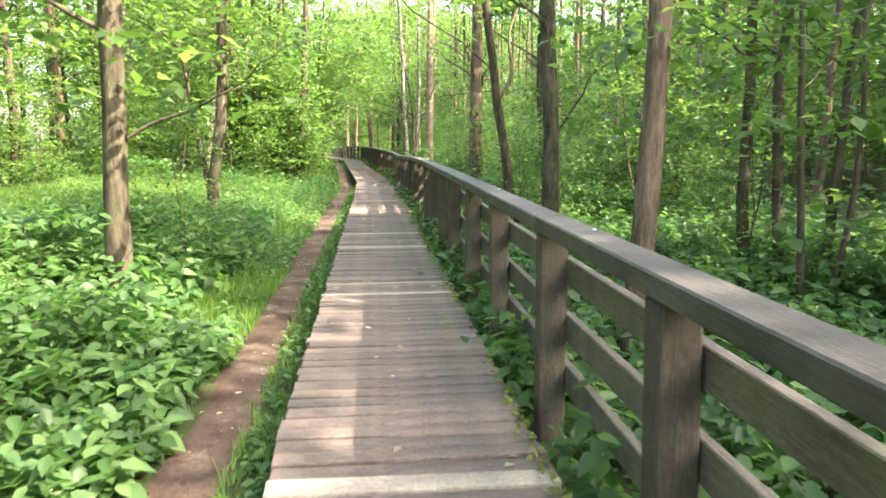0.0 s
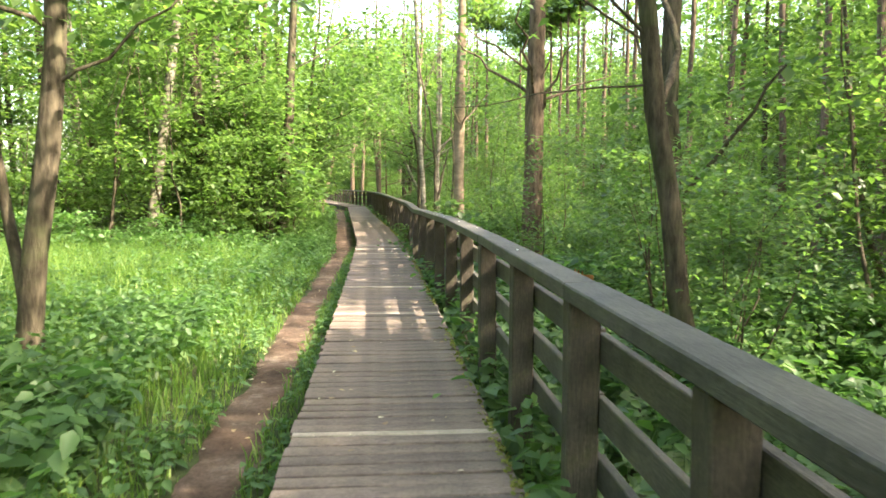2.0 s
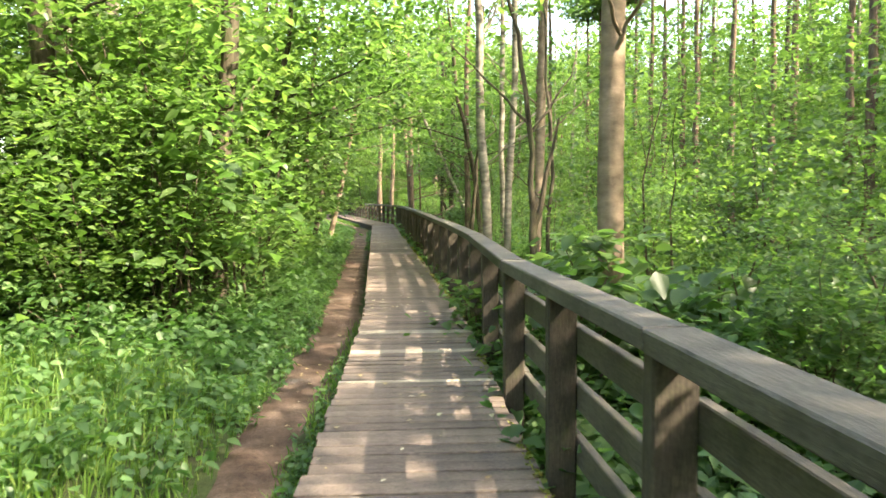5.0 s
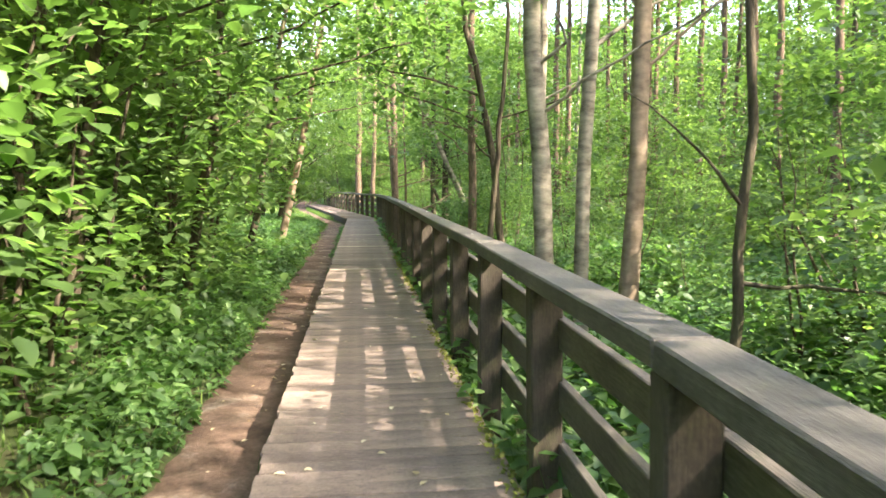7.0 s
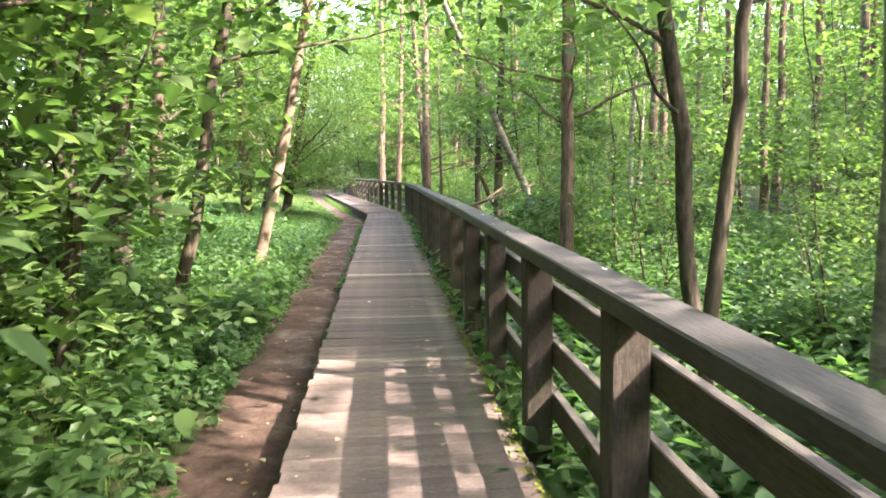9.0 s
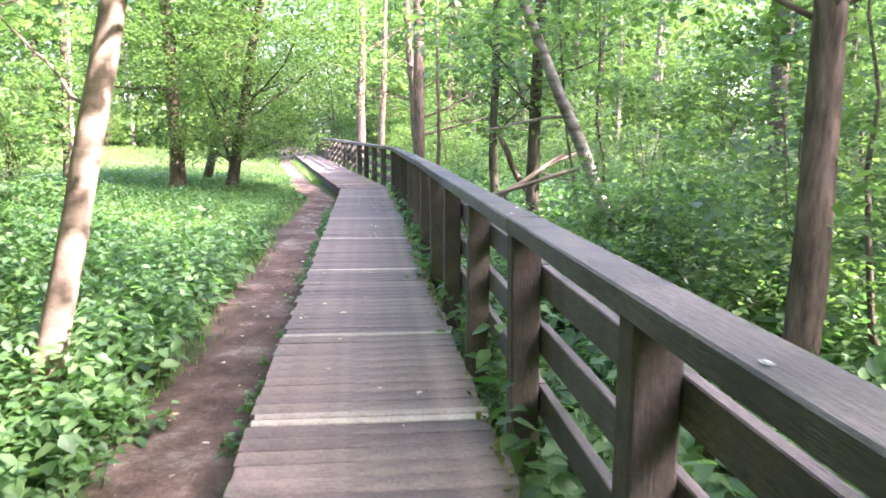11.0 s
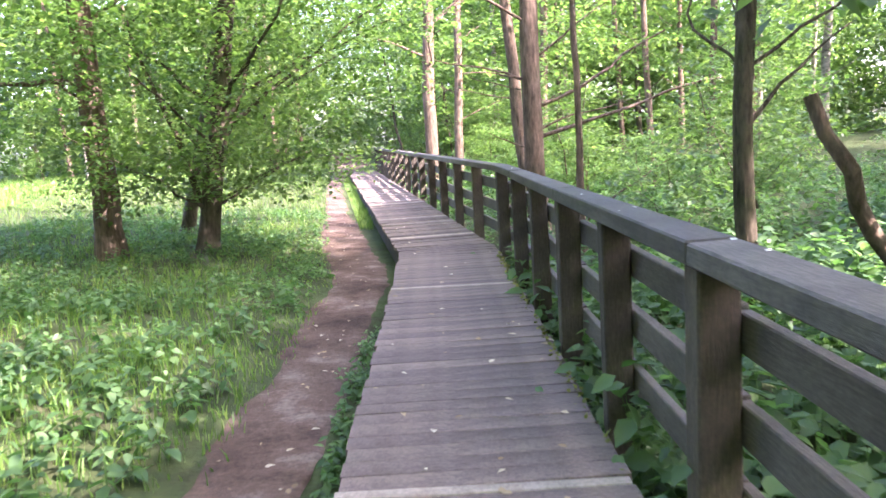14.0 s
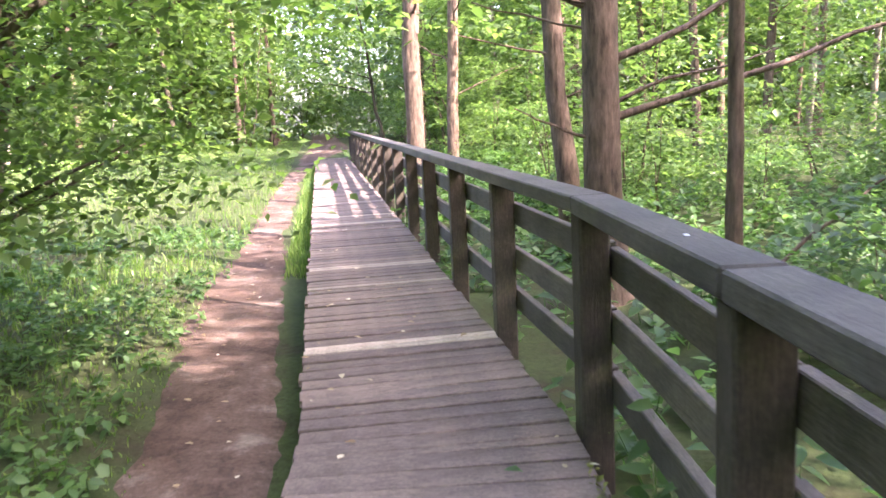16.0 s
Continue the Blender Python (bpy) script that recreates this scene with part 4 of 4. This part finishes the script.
def fence(posts, label, first):
    ob = thing("fence", pose(*on_deck(posts[0], fence_off(posts[0]))), label, "fence", "boardwalk fence")
    inv = ob.matrix_world.inverted()
    r = random.Random(int(posts[0] * 10))

    def put(p, m):
        p.matrix_parent_inverse = Matrix.Identity(4)
        p.matrix_basis = inv @ m
    own = posts if first else posts[1:]
    for y in own:
        c = on_deck(y, fence_off(y) + 0.056)
        p = part("post", POST_ME[r.randrange(4)], ob)
        put(p, pose(c.x, c.y + 0.05, cap_low(y) - 0.56, r.uniform(-0.6, 0.6), r.uniform(-0.6, 0.6), math.degrees(float(heading(y))) + r.uniform(-2, 2)))
    ends = list(range(0, len(posts) - 1, 2)) + [len(posts) - 1]
    for a, b in zip(ends, ends[1:]):
        pa, pb = [on_deck(posts[i], fence_off(posts[i]) + 0.056) + Vector((0, 0.05, 0)) for i in (a, b)]
        za, zb = cap_low(posts[a]), cap_low(posts[b])
        for kind, name, z, sx, sz, side, mat in (("cap", "top_rail", 0.031, 0.132, 0.062, -0.006, CAPWOOD), ("rail", "rail", -0.172, 0.036, 0.112, 0.076, RAILWOOD), ("rail", "rail", -0.405, 0.036, 0.112, 0.076, RAILWOOD), ("rail", "rail", -0.630, 0.036, 0.112, 0.076, RAILWOOD)):
            d = pb - pa
            length = d.length - 0.008
            h = math.degrees(math.atan2(-d.x, d.y))
            mid = (pa + pb) / 2 + Vector((math.cos(radians(h)), math.sin(radians(h)), 0)) * side
            me = block(name, sx, length, sz, mat, 0.006 if kind == "cap" else 0.004, 0.003, r.randrange(999))
            put(part(name, me, ob), pose(mid.x, mid.y, (za + zb) / 2 + z + (0 if kind == "cap" else r.uniform(-0.008, 0.008)), math.degrees(math.atan2(zb - za, length)), 0, h))
    return ob


i1 = next(i for i, y in enumerate(POST_Y) if y > 20.8)
i2 = next(i for i, y in enumerate(POST_Y) if y > 45.2)
FENCE = "dark weathered timber fence with square posts and three rails"
fence(POST_Y[:i1 + 1], FENCE, True)
fence(POST_Y[i1:i2 + 1], FENCE, False)
fence(POST_Y[i2:], FENCE, False)

# specks on the fence's top rail
rng = random.Random(3)
for k in range(26):
    y = rng.uniform(1, 46)
    c = on_deck(y, fence_off(y) + 0.05 + rng.uniform(-0.045, 0.05), cap_low(y) + 0.064)
    me = block("speck", rng.uniform(0.005, 0.014), rng.uniform(0.007, 0.02), 0.004, WHITE, 0.0, 0.002, k)
    ob = new("bird_dropping", me)
    ob.location = c
    tagged(ob, "small white dropping on the top rail", "dropping", "droppings on the rail")

# ---- fallen leaves on boards and path ----
rng = np.random.default_rng(44)
n = 900
y = rng.uniform(-1, 60, n)
u = np.where(rng.uniform(size=n) < 0.55, rng.uniform(-0.46, 0.46, n), np.interp(y, PATH_Y, PATH_U) + rng.uniform(-0.2, 0.2, n))
x = cx(y) + u
z = np.where(np.abs(u) < 0.47, 0.006, ground_z(x, y) + 0.02)
v, f = leaf_arrays(np.stack([x, y, z], 1), rng.uniform(0, 6.3, n), rng.normal(0.05, 0.08, n), rng.normal(0, 0.12, n), 0.032 * rng.uniform(0.5, 1.6, n), 0.6)
tagged(new("fallen_leaves", mesh_of("fallen_leaves", v, f, DRYLEAF)), "small dry leaves scattered on boards and path", "fallen leaves", kind="stuff")

# ---- boardwalk: planks, each a piece, last ----
PLANK_ME = [block("plank", 0.96, w, 0.032, PLANK, 0.0035, 0.0035, k) for k, w in enumerate((0.103, 0.105, 0.106, 0.103, 0.106, 0.102))]
TIGHT_ME = [block("plank", 0.96, w, 0.032, PLANK, 0.0025, 0.0015, 40 + k) for k, w in enumerate((0.112, 0.1125, 0.113, 0.111, 0.113, 0.112))]
PALE_ME = [block("plank", 0.955, w, 0.032, PALE, 0.0035, 0.003, 20 + k) for k, w in enumerate((0.05, 0.058))]
WIDE_ME = [block("plank", 0.957, 0.104, 0.032, PALE, 0.0035, 0.003, 30)]
WIDE_Y = (2.62, 19.56, 38.35)
PALE_Y = (2.62, 5.7, 6.15, 8.25, 9.35, 12.65, 14.5, 18.6, 19.56, 20.35, 29.4, 30.75, 33.2, 34.42, 36.45, 38.35, 40.12, 43.45, 46.4, 47.75, 48.45, 50.9, 51.6, 53.0)


def boardwalk(y0, y1, seed, label, tight=False):
    ob = thing("boardwalk", pose(float(cx(y0)), y0, 0), label, "boardwalk", "boardwalk sections")
    r = random.Random(seed)
    inv = ob.matrix_world.inverted()
    y = y0
    while y < y1 - 0.04:
        pale = any(abs(p - y) < 0.056 for p in PALE_Y)
        wide = pale and any(abs(p - y) < 0.056 for p in WIDE_Y)
        me = WIDE_ME[0] if wide else PALE_ME[r.randrange(2)] if pale else (TIGHT_ME if tight else PLANK_ME)[r.randrange(6)]
        w = 0.068 if pale and not wide else 0.116
        c = on_deck(y + w / 2, r.uniform(-0.012, 0.012))
        p = part("plank", me, ob)
        p.matrix_parent_inverse = Matrix.Identity(4)
        p.matrix_basis = inv @ pose(c.x, c.y, -0.016 + r.uniform(-0.004, 0.003) * (0.4 if tight else 1) + (0.003 if pale else 0), r.uniform(-0.7, 0.7) * (0.4 if tight else 1), r.uniform(-0.25, 0.25), math.degrees(float(heading(y))) + r.uniform(-0.35, 0.35))
        y += w
    for side in (-0.43, 0.43):
        cuts = np.linspace(y0, y1, max(2, int((y1 - y0) / 4) + 1))
        for a, b in zip(cuts, cuts[1:]):
            pa, pb = on_deck(float(a), side), on_deck(float(b), side)
            d = pb - pa
            h = math.degrees(math.atan2(-d.x, d.y))
            p = part("edge_beam", block("edge_beam", 0.06, d.length - 0.004, 0.19, BEAM, 0.005), ob, "dark timber beam")
            p.matrix_parent_inverse = Matrix.Identity(4)
            p.matrix_basis = inv @ pose(*((pa + pb) / 2 + Vector((0, 0, -0.132))), 0, 0, h)
    return ob


DECK = "weathered grey-brown plank boardwalk through the wood"
boardwalk(-12.0, 14.5, 1, DECK)
boardwalk(14.5, 21.3, 2, DECK)
boardwalk(21.3, 45.2, 3, DECK, True)
boardwalk(45.2, 66.0, 4, DECK)
